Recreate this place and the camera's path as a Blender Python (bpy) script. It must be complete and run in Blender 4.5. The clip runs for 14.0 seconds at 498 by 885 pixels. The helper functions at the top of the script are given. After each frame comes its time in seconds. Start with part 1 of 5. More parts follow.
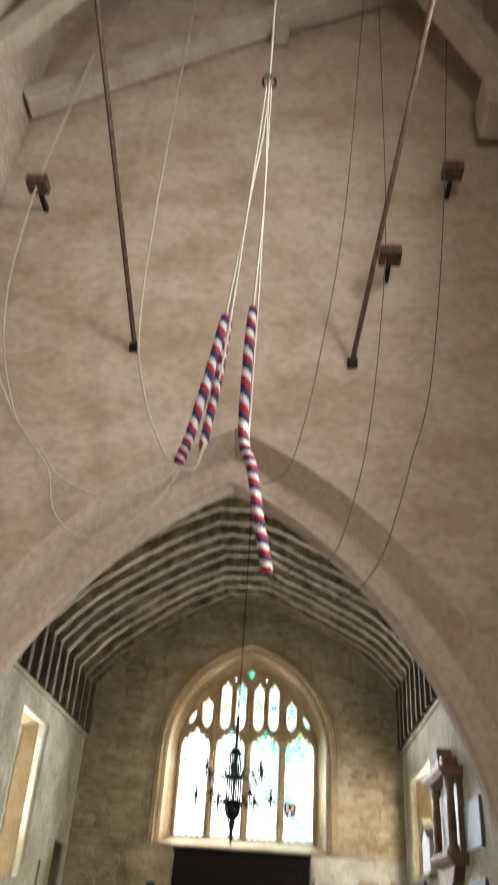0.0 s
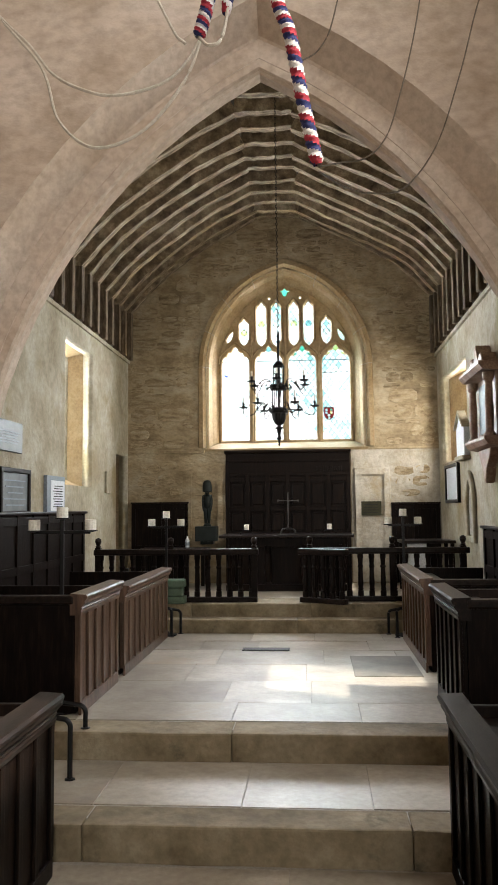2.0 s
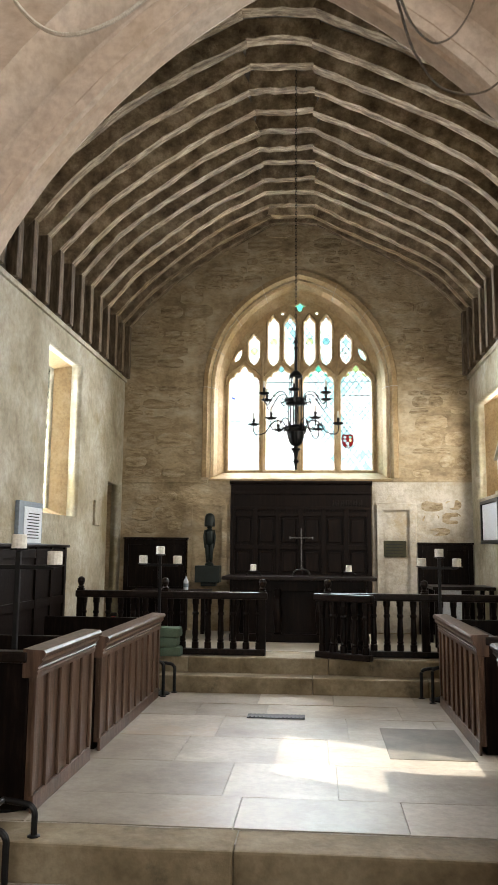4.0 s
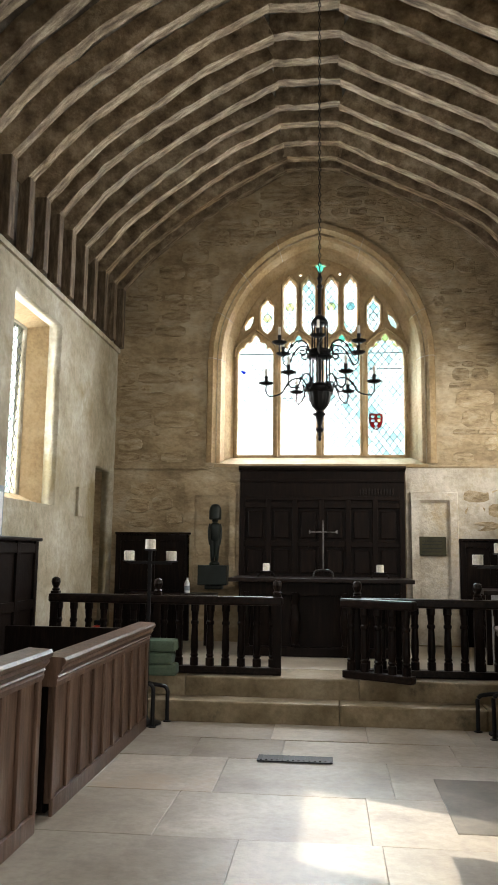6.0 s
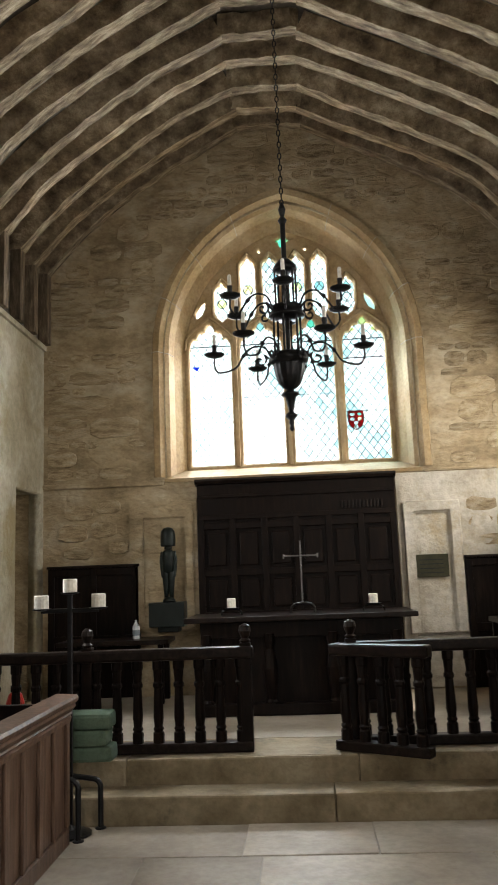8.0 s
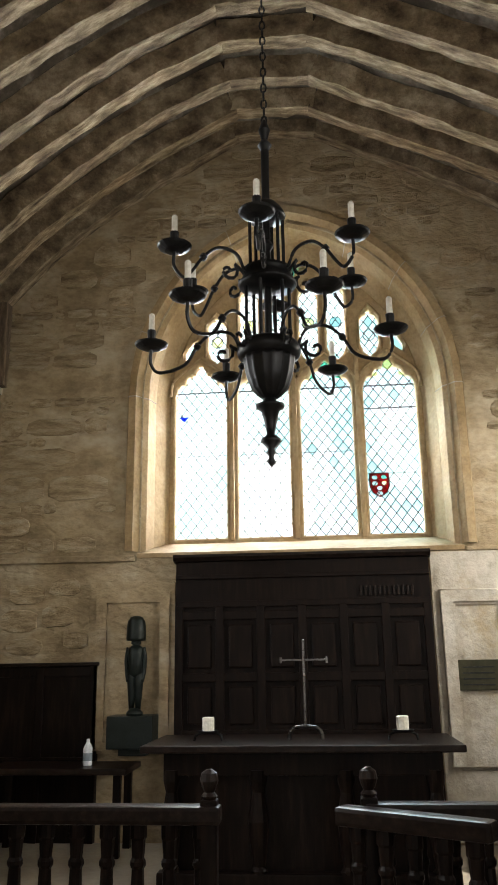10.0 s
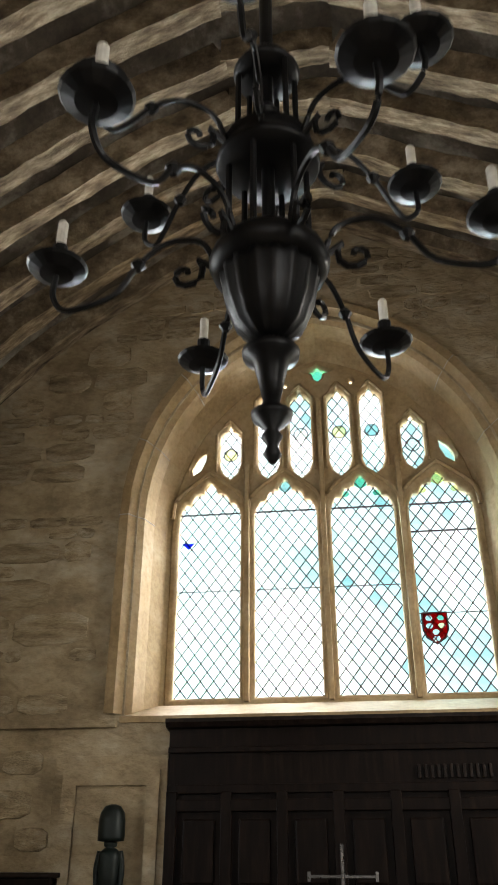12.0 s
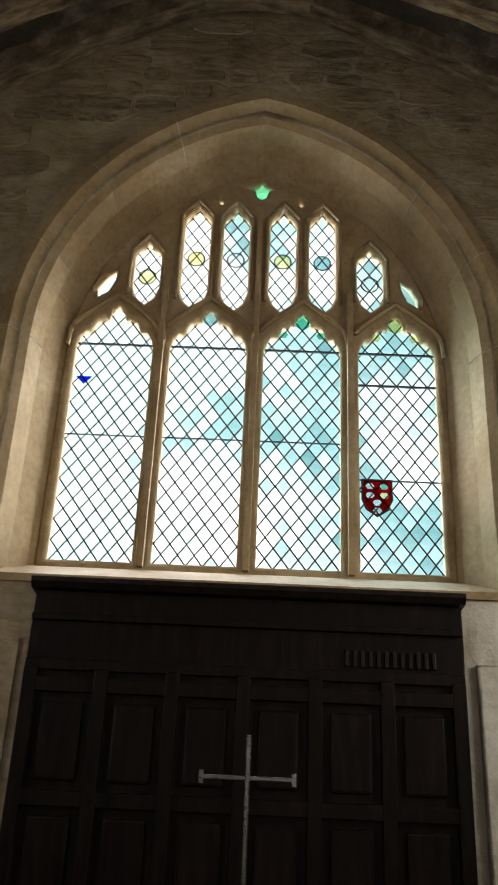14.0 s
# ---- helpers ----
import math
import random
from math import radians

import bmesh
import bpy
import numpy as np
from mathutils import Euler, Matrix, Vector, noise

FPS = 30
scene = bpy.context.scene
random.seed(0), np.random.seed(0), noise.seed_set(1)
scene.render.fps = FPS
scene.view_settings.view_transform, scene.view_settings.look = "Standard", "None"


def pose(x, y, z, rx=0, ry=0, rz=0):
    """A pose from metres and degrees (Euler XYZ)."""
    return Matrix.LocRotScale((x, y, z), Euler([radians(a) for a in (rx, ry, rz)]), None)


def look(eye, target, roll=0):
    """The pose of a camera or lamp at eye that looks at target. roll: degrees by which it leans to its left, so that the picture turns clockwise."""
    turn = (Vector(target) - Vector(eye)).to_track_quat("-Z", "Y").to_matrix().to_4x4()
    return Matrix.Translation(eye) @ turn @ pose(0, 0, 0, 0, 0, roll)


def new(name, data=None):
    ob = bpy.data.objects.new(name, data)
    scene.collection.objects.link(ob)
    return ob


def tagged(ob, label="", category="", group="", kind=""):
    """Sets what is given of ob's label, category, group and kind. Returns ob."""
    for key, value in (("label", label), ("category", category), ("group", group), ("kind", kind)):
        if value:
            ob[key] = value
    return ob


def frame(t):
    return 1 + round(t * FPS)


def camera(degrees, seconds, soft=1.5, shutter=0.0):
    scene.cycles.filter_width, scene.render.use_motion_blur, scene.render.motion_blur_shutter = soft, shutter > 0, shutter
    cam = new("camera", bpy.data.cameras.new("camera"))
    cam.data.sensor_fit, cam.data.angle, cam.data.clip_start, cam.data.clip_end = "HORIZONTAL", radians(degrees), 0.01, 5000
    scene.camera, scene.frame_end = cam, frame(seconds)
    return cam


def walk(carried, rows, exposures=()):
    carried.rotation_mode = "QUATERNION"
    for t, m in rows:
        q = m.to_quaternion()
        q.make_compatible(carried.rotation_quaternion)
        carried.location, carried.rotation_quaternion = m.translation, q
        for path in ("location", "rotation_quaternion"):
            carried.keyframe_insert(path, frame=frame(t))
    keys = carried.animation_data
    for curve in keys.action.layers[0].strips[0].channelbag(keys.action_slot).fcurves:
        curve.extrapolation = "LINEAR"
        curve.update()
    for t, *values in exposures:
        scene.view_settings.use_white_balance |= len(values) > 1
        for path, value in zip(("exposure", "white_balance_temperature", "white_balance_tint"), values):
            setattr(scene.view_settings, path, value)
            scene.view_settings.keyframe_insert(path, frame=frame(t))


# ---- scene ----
cam = camera(34.9, 14.0, shutter=0.3)
PATH = [
    (0, (0.397, -0.332, 1.416), (0.283, 1.372, 2.457), 4.0),
    (0.3, (0.334, -0.147, 1.434), (0.239, 1.71, 2.171), 2.4),
    (0.5, (0.306, -0.061, 1.442), (0.184, 1.869, 1.953), 3.7),
    (1, (0.306, -0.02, 1.425), (0.167, 1.969, 1.589), 2.4),
    (1.5, (0.294, -0.036, 1.439), (0.149, 1.955, 1.559), 0.9),
    (2, (0.251, 0.025, 1.442), (0.092, 2.012, 1.606), -0.6),
    (2.5, (0.265, 0.3, 1.439), (0.079, 2.282, 1.627), 0.1),
    (3, (0.238, 0.564, 1.437), (0.052, 2.543, 1.652), 1.0),
    (3.2, (0.198, 0.705, 1.428), (0.024, 2.684, 1.662), 0.9),
    (5.5, (0.033, 2.515, 1.337), (-0.152, 4.487, 1.618), 0.0),
    (6, (-0.014, 2.888, 1.313), (-0.221, 4.858, 1.589), 0.7),
    (6.5, (-0.023, 3.371, 1.279), (-0.155, 5.352, 1.522), -0.0),
    (7, (-0.036, 3.747, 1.314), (-0.197, 5.718, 1.609), 0.1),
    (7.5, (-0.058, 4.144, 1.368), (-0.172, 6.11, 1.718), -0.1),
    (8, (-0.062, 4.484, 1.394), (-0.189, 6.452, 1.723), -2.2),
    (8.2, (-0.035, 4.646, 1.402), (-0.183, 6.602, 1.795), -3.0),
    (10.3, (0.055, 6.266, 1.55), (-0.126, 8.183, 2.088), -0.7),
    (10.5, (0.057, 6.394, 1.561), (-0.13, 8.31, 2.103), -0.9),
    (11, (0.071, 6.741, 1.56), (-0.205, 8.641, 2.121), -0.6),
    (11.5, (0.052, 6.994, 1.549), (-0.236, 8.843, 2.255), 0.9),
    (12, (0.007, 7.359, 1.579), (-0.226, 9.109, 2.519), 0.0),
    (12.5, (-0.049, 7.694, 1.564), (-0.286, 9.447, 2.496), 0.6),
    (13, (-0.102, 7.97, 1.565), (-0.325, 9.777, 2.393), 2.2),
    (13.5, (-0.177, 8.284, 1.593), (-0.281, 10.129, 2.358), 1.7),
    (14, (-0.102, 8.513, 1.555), (-0.13, 10.361, 2.32), 2.6),
]
EXPOSURES = [(0.0, 0.78), (0.5, 0.68), (1.5, 0.78), (3.0, 1.05), (5.5, 0.9), (6.5, 0.7), (7.5, 0.55), (8.0, 0.75), (10.5, 0.8), (11.5, 0.65), (12.5, 0.2), (13.5, -0.15), (14.0, -0.25)]
walk(cam, [(t, look(eye, target, roll)) for t, eye, target, roll in PATH], EXPOSURES)
# ---- light ----
# bright noon sun from the south, blue sky
SUN_AZ, SUN_EL = 25.0, 50.0      # degrees south of the +x axis, elevation
world = bpy.data.worlds.new("world")
scene.world = world
world.use_nodes = True
wn = world.node_tree
sky = wn.nodes.new("ShaderNodeTexSky")
sky.sky_type, sky.sun_disc = "NISHITA", False
sky.sun_elevation, sky.sun_rotation = radians(SUN_EL), radians(90 + SUN_AZ)
wn.links.new(sky.outputs[0], wn.nodes["Background"].inputs[0])
wn.nodes["Background"].inputs[1].default_value = 0.06


def sun_lamp():
    d = bpy.data.lights.new("sun", "SUN")
    d.energy, d.angle, d.color = 5.0, radians(0.8), (1.0, 0.95, 0.86)
    ob = new("sun", d)
    a, e = radians(SUN_AZ), radians(SUN_EL)
    src = Vector((math.cos(e) * math.cos(a), -math.cos(e) * math.sin(a), math.sin(e)))
    ob.matrix_world = look(src * 30, (0, 0, 0))


def window_lamp(name, place, target, w, h, power, color):
    d = bpy.data.lights.new(name, "AREA")
    d.shape, d.size, d.size_y, d.energy, d.color = "RECTANGLE", w, h, power, color
    ob = new(name, d)
    ob.matrix_world = look(place, target)


sun_lamp()
window_lamp("east_skylight", (-0.15, 13.3, 3.9), (-0.15, 8.0, 3.3), 2.9, 3.4, 720, (0.94, 0.955, 1.0))
window_lamp("north_skylight", (-2.955, 9.46, 2.61), (0, 9.46, 2.5), 0.88, 1.5, 68, (0.97, 0.98, 1.0))
window_lamp("south_skylight", (2.74, 10.55, 2.85), (0, 10.8, 2.4), 1.06, 1.15, 75, (1.0, 0.96, 0.88))
window_lamp("south_nave_skylight", (2.74, 5.8, 2.4), (0, 6.1, 1.2), 1.0, 2.7, 62, (1.0, 0.97, 0.93))
# added fill lamps for the tower, outside openings that are never in view
window_lamp("tower_skylight", (3.0, 1.6, 6.0), (-1.6, 4.2, 4.6), 1.3, 2.4, 180, (0.97, 0.98, 1.0))
window_lamp("west_skylight", (1.3, -4.95, 3.0), (-0.9, 4.6, 3.2), 1.5, 2.7, 120, (1.0, 0.96, 0.9))

# ---- materials ----


def mat(name, cols, scale=3.0, fine=40.0, rough=0.8, metal=0.0, bump=0.3, depth=0.01, pieces=0.0, stretch=(1, 1, 1), spec=0.3, stain=None, rubble=0.0):
    """Two scales of noise between the colours given; pieces: how far each piece differs in lightness."""
    m = bpy.data.materials.new(name)
    m.use_nodes = True
    nt = m.node_tree
    N, L = nt.nodes, nt.links
    b = N["Principled BSDF"]
    tc, mp = N.new("ShaderNodeTexCoord"), N.new("ShaderNodeMapping")
    mp.inputs["Scale"].default_value = stretch
    L.new(tc.outputs["Object"], mp.inputs[0])
    vec = mp.outputs[0]
    if pieces:
        oi, add = N.new("ShaderNodeObjectInfo"), N.new("ShaderNodeVectorMath")
        mul = N.new("ShaderNodeMath")
        mul.operation, mul.inputs[1].default_value = "MULTIPLY", 37.0
        L.new(oi.outputs["Random"], mul.inputs[0])
        L.new(vec, add.inputs[0])
        L.new(mul.outputs[0], add.inputs[1])
        vec = add.outputs[0]
    n1, n2 = N.new("ShaderNodeTexNoise"), N.new("ShaderNodeTexNoise")
    for n, s, d in ((n1, scale, 6), (n2, fine, 4)):
        n.inputs["Scale"].default_value, n.inputs["Detail"].default_value, n.inputs["Roughness"].default_value = s, d, 0.62
        L.new(vec, n.inputs["Vector"])
    ramp = N.new("ShaderNodeValToRGB")
    e = ramp.color_ramp.elements
    while len(e) < len(cols):
        e.new(0.5)
    for i, c in enumerate(cols):
        e[i].position = 0.3 + 0.4 * i / max(1, len(cols) - 1)
        e[i].color = (*c, 1)
    L.new(n1.outputs["Fac"], ramp.inputs[0])
    mix = N.new("ShaderNodeMix")
    mix.data_type, mix.blend_type = "RGBA", "MULTIPLY"
    mix.inputs["Factor"].default_value = 0.55
    r2 = N.new("ShaderNodeValToRGB")
    r2.color_ramp.elements[0].position, r2.color_ramp.elements[0].color = 0.3, (0.55, 0.53, 0.5, 1)
    r2.color_ramp.elements[1].position, r2.color_ramp.elements[1].color = 0.62, (1, 1, 1, 1)
    L.new(n2.outputs["Fac"], r2.inputs[0])
    L.new(ramp.outputs[0], mix.inputs["A"])
    L.new(r2.outputs[0], mix.inputs["B"])
    col = mix.outputs["Result"]
    if stain:
        n3, r3, mx = N.new("ShaderNodeTexNoise"), N.new("ShaderNodeValToRGB"), N.new("ShaderNodeMix")
        n3.inputs["Scale"].default_value, n3.inputs["Detail"].default_value = stain[1], 7
        n3.inputs["Roughness"].default_value = 0.7
        L.new(vec, n3.inputs["Vector"])
        r3.color_ramp.elements[0].position, r3.color_ramp.elements[1].position = stain[2], stain[2] + 0.14
        L.new(n3.outputs["Fac"], r3.inputs[0])
        mx.data_type = "RGBA"
        mx.inputs["B"].default_value = (*stain[0], 1)
        L.new(r3.outputs[0], mx.inputs["Factor"])
        L.new(col, mx.inputs["A"])
        col = mx.outputs["Result"]
    if pieces:
        hsv, mr = N.new("ShaderNodeHueSaturation"), N.new("ShaderNodeMapRange")
        mr.inputs["To Min"].default_value, mr.inputs["To Max"].default_value = 1 - pieces, 1 + pieces
        L.new(oi.outputs["Random"], mr.inputs[0])
        L.new(mr.outputs[0], hsv.inputs["Value"])
        L.new(col, hsv.inputs["Color"])
        col = hsv.outputs[0]
    L.new(col, b.inputs["Base Color"])
    rr = N.new("ShaderNodeMapRange")
    rr.inputs["To Min"].default_value, rr.inputs["To Max"].default_value = max(0.03, rough - 0.12), min(1, rough + 0.12)
    L.new(n2.outputs["Fac"], rr.inputs[0])
    L.new(rr.outputs[0], b.inputs["Roughness"])
    b.inputs["Metallic"].default_value = metal
    b.inputs["Specular IOR Level"].default_value = spec
    if bump:
        ad, bp = N.new("ShaderNodeMath"), N.new("ShaderNodeBump")
        ad.operation = "MULTIPLY_ADD"
        ad.inputs[1].default_value = 0.35
        L.new(n2.outputs["Fac"], ad.inputs[0])
        L.new(n1.outputs["Fac"], ad.inputs[2])
        bp.inputs["Strength"].default_value, bp.inputs["Distance"].default_value = bump, depth
        L.new(ad.outputs[0], bp.inputs["Height"])
        if rubble:
            vo, vm, wob, vr, ra = (N.new("ShaderNodeTexVoronoi"), N.new("ShaderNodeMapping"), N.new("ShaderNodeMix"), N.new("ShaderNodeMapRange"), N.new("ShaderNodeMath"))
            vo.feature = "DISTANCE_TO_EDGE"
            vm.inputs["Scale"].default_value = (1.0, 1.0, 1.9)
            wob.data_type = "VECTOR"
            wob.inputs["Factor"].default_value = 0.12
            L.new(tc.outputs["Object"], wob.inputs["A"])
            L.new(n1.outputs["Color"], wob.inputs["B"])
            L.new(wob.outputs["Result"], vm.inputs[0])
            L.new(vm.outputs[0], vo.inputs["Vector"])
            vo.inputs["Scale"].default_value = 3.6
            vr.inputs["From Max"].default_value = 0.09
            L.new(vo.outputs["Distance"], vr.inputs[0])
            ra.operation, ra.inputs[1].default_value = "MULTIPLY_ADD", rubble
            L.new(vr.outputs[0], ra.inputs[0])
            L.new(ad.outputs[0], ra.inputs[2])
            L.new(ra.outputs[0], bp.inputs["Height"])
        L.new(bp.outputs[0], b.inputs["Normal"])
    return m


M_EAST = mat("ochre_rubble", [(0.175, 0.128, 0.074), (0.365, 0.287, 0.18), (0.50, 0.43, 0.315)], 1.9, 17, 0.92, bump=0.95, depth=0.035, stretch=(1, 1, 1.6), stain=((0.45, 0.39, 0.29), 0.9, 0.57), rubble=0.1)
M_STONE_PIECE = mat("rubble_stone", [(0.175, 0.128, 0.074), (0.365, 0.287, 0.18), (0.49, 0.42, 0.31)], 2.0, 18, 0.92, bump=0.95, depth=0.03, stretch=(1, 1, 1.5), pieces=0.13)
M_LIME = mat("limewash", [(0.24, 0.205, 0.135), (0.385, 0.345, 0.255), (0.49, 0.46, 0.385)], 1.6, 16, 0.92, bump=0.9, depth=0.04, stain=((0.25, 0.205, 0.115), 1.2, 0.53))
M_SKIM = mat("white_limewash", [(0.33, 0.285, 0.215), (0.48, 0.44, 0.37), (0.58, 0.55, 0.49)], 1.9, 18, 0.92, bump=0.9, depth=0.035, stain=((0.36, 0.29, 0.18), 1.6, 0.55))
M_TOWER = mat("tower_plaster", [(0.36, 0.27, 0.19), (0.48, 0.385, 0.30), (0.56, 0.47, 0.39)], 1.1, 12, 0.92, bump=0.5, depth=0.02, stain=((0.34, 0.24, 0.16), 0.7, 0.62), stretch=(1, 1, 1.6))
M_ASHLAR = mat("golden_ashlar", [(0.25, 0.17, 0.082), (0.355, 0.255, 0.137), (0.45, 0.35, 0.215)], 2.5, 30, 0.85, bump=0.4, depth=0.01, pieces=0.1)
M_ARCH = mat("arch_stone", [(0.45, 0.345, 0.25), (0.53, 0.43, 0.34), (0.59, 0.50, 0.41)], 1.5, 20, 0.88, bump=0.3, depth=0.012, pieces=0.07)
M_FLAG = mat("flagstone", [(0.25, 0.21, 0.16), (0.37, 0.325, 0.26), (0.48, 0.44, 0.37)], 1.5, 22, 0.42, bump=0.45, depth=0.012, pieces=0.16, spec=0.4, stain=((0.34, 0.26, 0.175), 1.0, 0.57))
M_LEDGER = mat("dark_ledger_stone", [(0.1, 0.087, 0.068), (0.165, 0.145, 0.115), (0.24, 0.21, 0.17)], 2.5, 26, 0.5, bump=0.4, depth=0.008, stain=((0.17, 0.15, 0.12), 1.6, 0.58))
M_STEP = mat("worn_step_stone", [(0.13, 0.10, 0.055), (0.25, 0.20, 0.125), (0.36, 0.305, 0.21)], 2.4, 22, 0.75, bump=0.6, depth=0.018, pieces=0.06, stain=((0.05, 0.047, 0.03), 1.7, 0.56))
M_MORTAR = mat("mortar", [(0.32, 0.29, 0.25), (0.5, 0.47, 0.42)], 5, 60, 0.95, bump=0.4)
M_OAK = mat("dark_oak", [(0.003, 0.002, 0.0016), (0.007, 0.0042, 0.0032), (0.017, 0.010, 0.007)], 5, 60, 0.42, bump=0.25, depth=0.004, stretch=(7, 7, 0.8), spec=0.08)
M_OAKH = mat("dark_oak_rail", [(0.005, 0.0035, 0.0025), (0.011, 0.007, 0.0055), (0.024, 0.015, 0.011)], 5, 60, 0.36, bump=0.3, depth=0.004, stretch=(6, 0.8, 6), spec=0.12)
M_PEW = mat("brown_oak", [(0.04, 0.022, 0.014), (0.094, 0.055, 0.036), (0.165, 0.105, 0.073)], 4, 55, 0.38, bump=0.3, depth=0.004, stretch=(7, 7, 0.7), spec=0.3, pieces=0.15)
M_BEAM = mat("old_rafter_oak", [(0.065, 0.045, 0.028), (0.25, 0.19, 0.122), (0.54, 0.445, 0.315)], 3.5, 30, 0.85, bump=1.0, depth=0.02, stretch=(1.5, 6, 1.5), pieces=0.16)
M_POST = mat("dark_ashlar_post_oak", [(0.05, 0.036, 0.023), (0.125, 0.092, 0.06), (0.24, 0.185, 0.125)], 4, 40, 0.85, bump=0.8, depth=0.012, stretch=(6, 6, 1.2), pieces=0.15)
# pale plaster with the shade between the rafters put into its colours
M_CEIL = mat("shaded_roof_plaster", [(0.035, 0.027, 0.02), (0.09, 0.074, 0.056), (0.34, 0.31, 0.26)], 2.2, 30, 0.95, bump=0.5, depth=0.015)
M_IRON = mat("black_iron", [(0.004, 0.004, 0.0045), (0.010, 0.010, 0.011)], 12, 90, 0.42, metal=0.3, bump=0.3, depth=0.002, spec=0.35)
M_BRONZE = mat("dull_brass", [(0.03, 0.03, 0.018), (0.06, 0.055, 0.03)], 8, 70, 0.5, metal=0.5, bump=0.2, depth=0.002)
M_STEEL = mat("polished_steel", [(0.07, 0.068, 0.066), (0.15, 0.145, 0.14)], 9, 80, 0.3, metal=1.0, bump=0.1, depth=0.001)
M_WAX = mat("candle_wax", [(0.72, 0.68, 0.58), (0.82, 0.8, 0.74)], 12, 60, 0.5, bump=0.1, depth=0.002)
M_WHITE = mat("white_card", [(0.6, 0.63, 0.68), (0.68, 0.71, 0.75)], 4, 60, 0.6, bump=0.05, depth=0.001)
M_INK = mat("ink", [(0.008, 0.008, 0.009), (0.018, 0.018, 0.02)], 10, 60, 0.7, bump=0)
M_SLATE = mat("slate_tablet", [(0.06, 0.075, 0.08), (0.11, 0.13, 0.135), (0.16, 0.18, 0.18)], 5, 50, 0.5, bump=0.2, depth=0.003)
M_BLUEGREY = mat("bluegrey_tablet", [(0.16, 0.2, 0.24), (0.24, 0.28, 0.32)], 4, 50, 0.6, bump=0.15, depth=0.003)
M_MARBLE = mat("pink_marble", [(0.18, 0.09, 0.06), (0.30, 0.19, 0.14), (0.42, 0.33, 0.26)], 5, 40, 0.5, bump=0.2, depth=0.004)
M_GREENBLACK = mat("patinated_bronze", [(0.004, 0.007, 0.006), (0.010, 0.016, 0.014)], 9, 60, 0.45, metal=0.2, bump=0.2, depth=0.003)
M_GREEN = mat("green_cloth", [(0.05, 0.085, 0.055), (0.11, 0.15, 0.105)], 6, 70, 0.9, bump=0.4, depth=0.006)
M_RED = mat("red_enamel", [(0.45, 0.02, 0.015), (0.55, 0.03, 0.02)], 6, 60, 0.35, bump=0.05, depth=0.001)
M_ROPE = mat("hemp_rope", [(0.42, 0.37, 0.29), (0.58, 0.53, 0.44)], 30, 140, 0.9, bump=0.6, depth=0.004)
M_ROPEDARK = mat("dark_rope", [(0.10, 0.08, 0.06), (0.2, 0.165, 0.125)], 30, 140, 0.9, bump=0.6, depth=0.004)
M_WRED = mat("red_wool", [(0.22, 0.018, 0.03), (0.36, 0.035, 0.05)], 40, 180, 1.0, bump=0.8, depth=0.006)
M_WBLUE = mat("blue_wool", [(0.015, 0.018, 0.07), (0.03, 0.035, 0.11)], 40, 180, 1.0, bump=0.8, depth=0.006)
M_WWHITE = mat("white_wool", [(0.5, 0.46, 0.44), (0.66, 0.62, 0.58)], 40, 180, 1.0, bump=0.8, depth=0.006)
M_GRASS = mat("grass", [(0.04, 0.07, 0.02), (0.07, 0.11, 0.035)], 3, 40, 0.95, bump=0.5, depth=0.05)
M_PALETIMBER = mat("limewashed_timber", [(0.36, 0.29, 0.22), (0.52, 0.45, 0.37)], 3, 40, 0.9, bump=0.4, depth=0.01)


def glass_mat(name, tint, tint2):
    m = bpy.data.materials.new(name)
    m.use_nodes = True
    nt = m.node_tree
    N, L = nt.nodes, nt.links
    out = N["Material Output"]
    N.remove(N["Principled BSDF"])
    oi, tc, no, ramp = N.new("ShaderNodeObjectInfo"), N.new("ShaderNodeTexCoord"), N.new("ShaderNodeTexNoise"), N.new("ShaderNodeValToRGB")
    no.inputs["Scale"].default_value = 9
    ad = N.new("ShaderNodeMath")
    ad.operation = "MULTIPLY_ADD"
    ad.inputs[1].default_value = 0.45
    L.new(tc.outputs["Object"], no.inputs["Vector"])
    L.new(no.outputs["Fac"], ad.inputs[0])
    mu = N.new("ShaderNodeMath")
    mu.operation, mu.inputs[1].default_value = "MULTIPLY", 0.6
    L.new(oi.outputs["Random"], mu.inputs[0])
    L.new(mu.outputs[0], ad.inputs[2])
    e = ramp.color_ramp.elements
    e[0].position, e[0].color = 0.25, (*tint, 1)
    e[1].position, e[1].color = 0.8, (*tint2, 1)
    L.new(ad.outputs[0], ramp.inputs[0])
    tr, gl, mx = N.new("ShaderNodeBsdfTransparent"), N.new("ShaderNodeBsdfGlossy"), N.new("ShaderNodeMixShader")
    gl.inputs["Roughness"].default_value = 0.08
    mx.inputs[0].default_value = 0.05
    L.new(ramp.outputs[0], tr.inputs[0])
    L.new(tr.outputs[0], mx.inputs[1])
    L.new(gl.outputs[0], mx.inputs[2])
    L.new(mx.outputs[0], out.inputs[0])
    return m


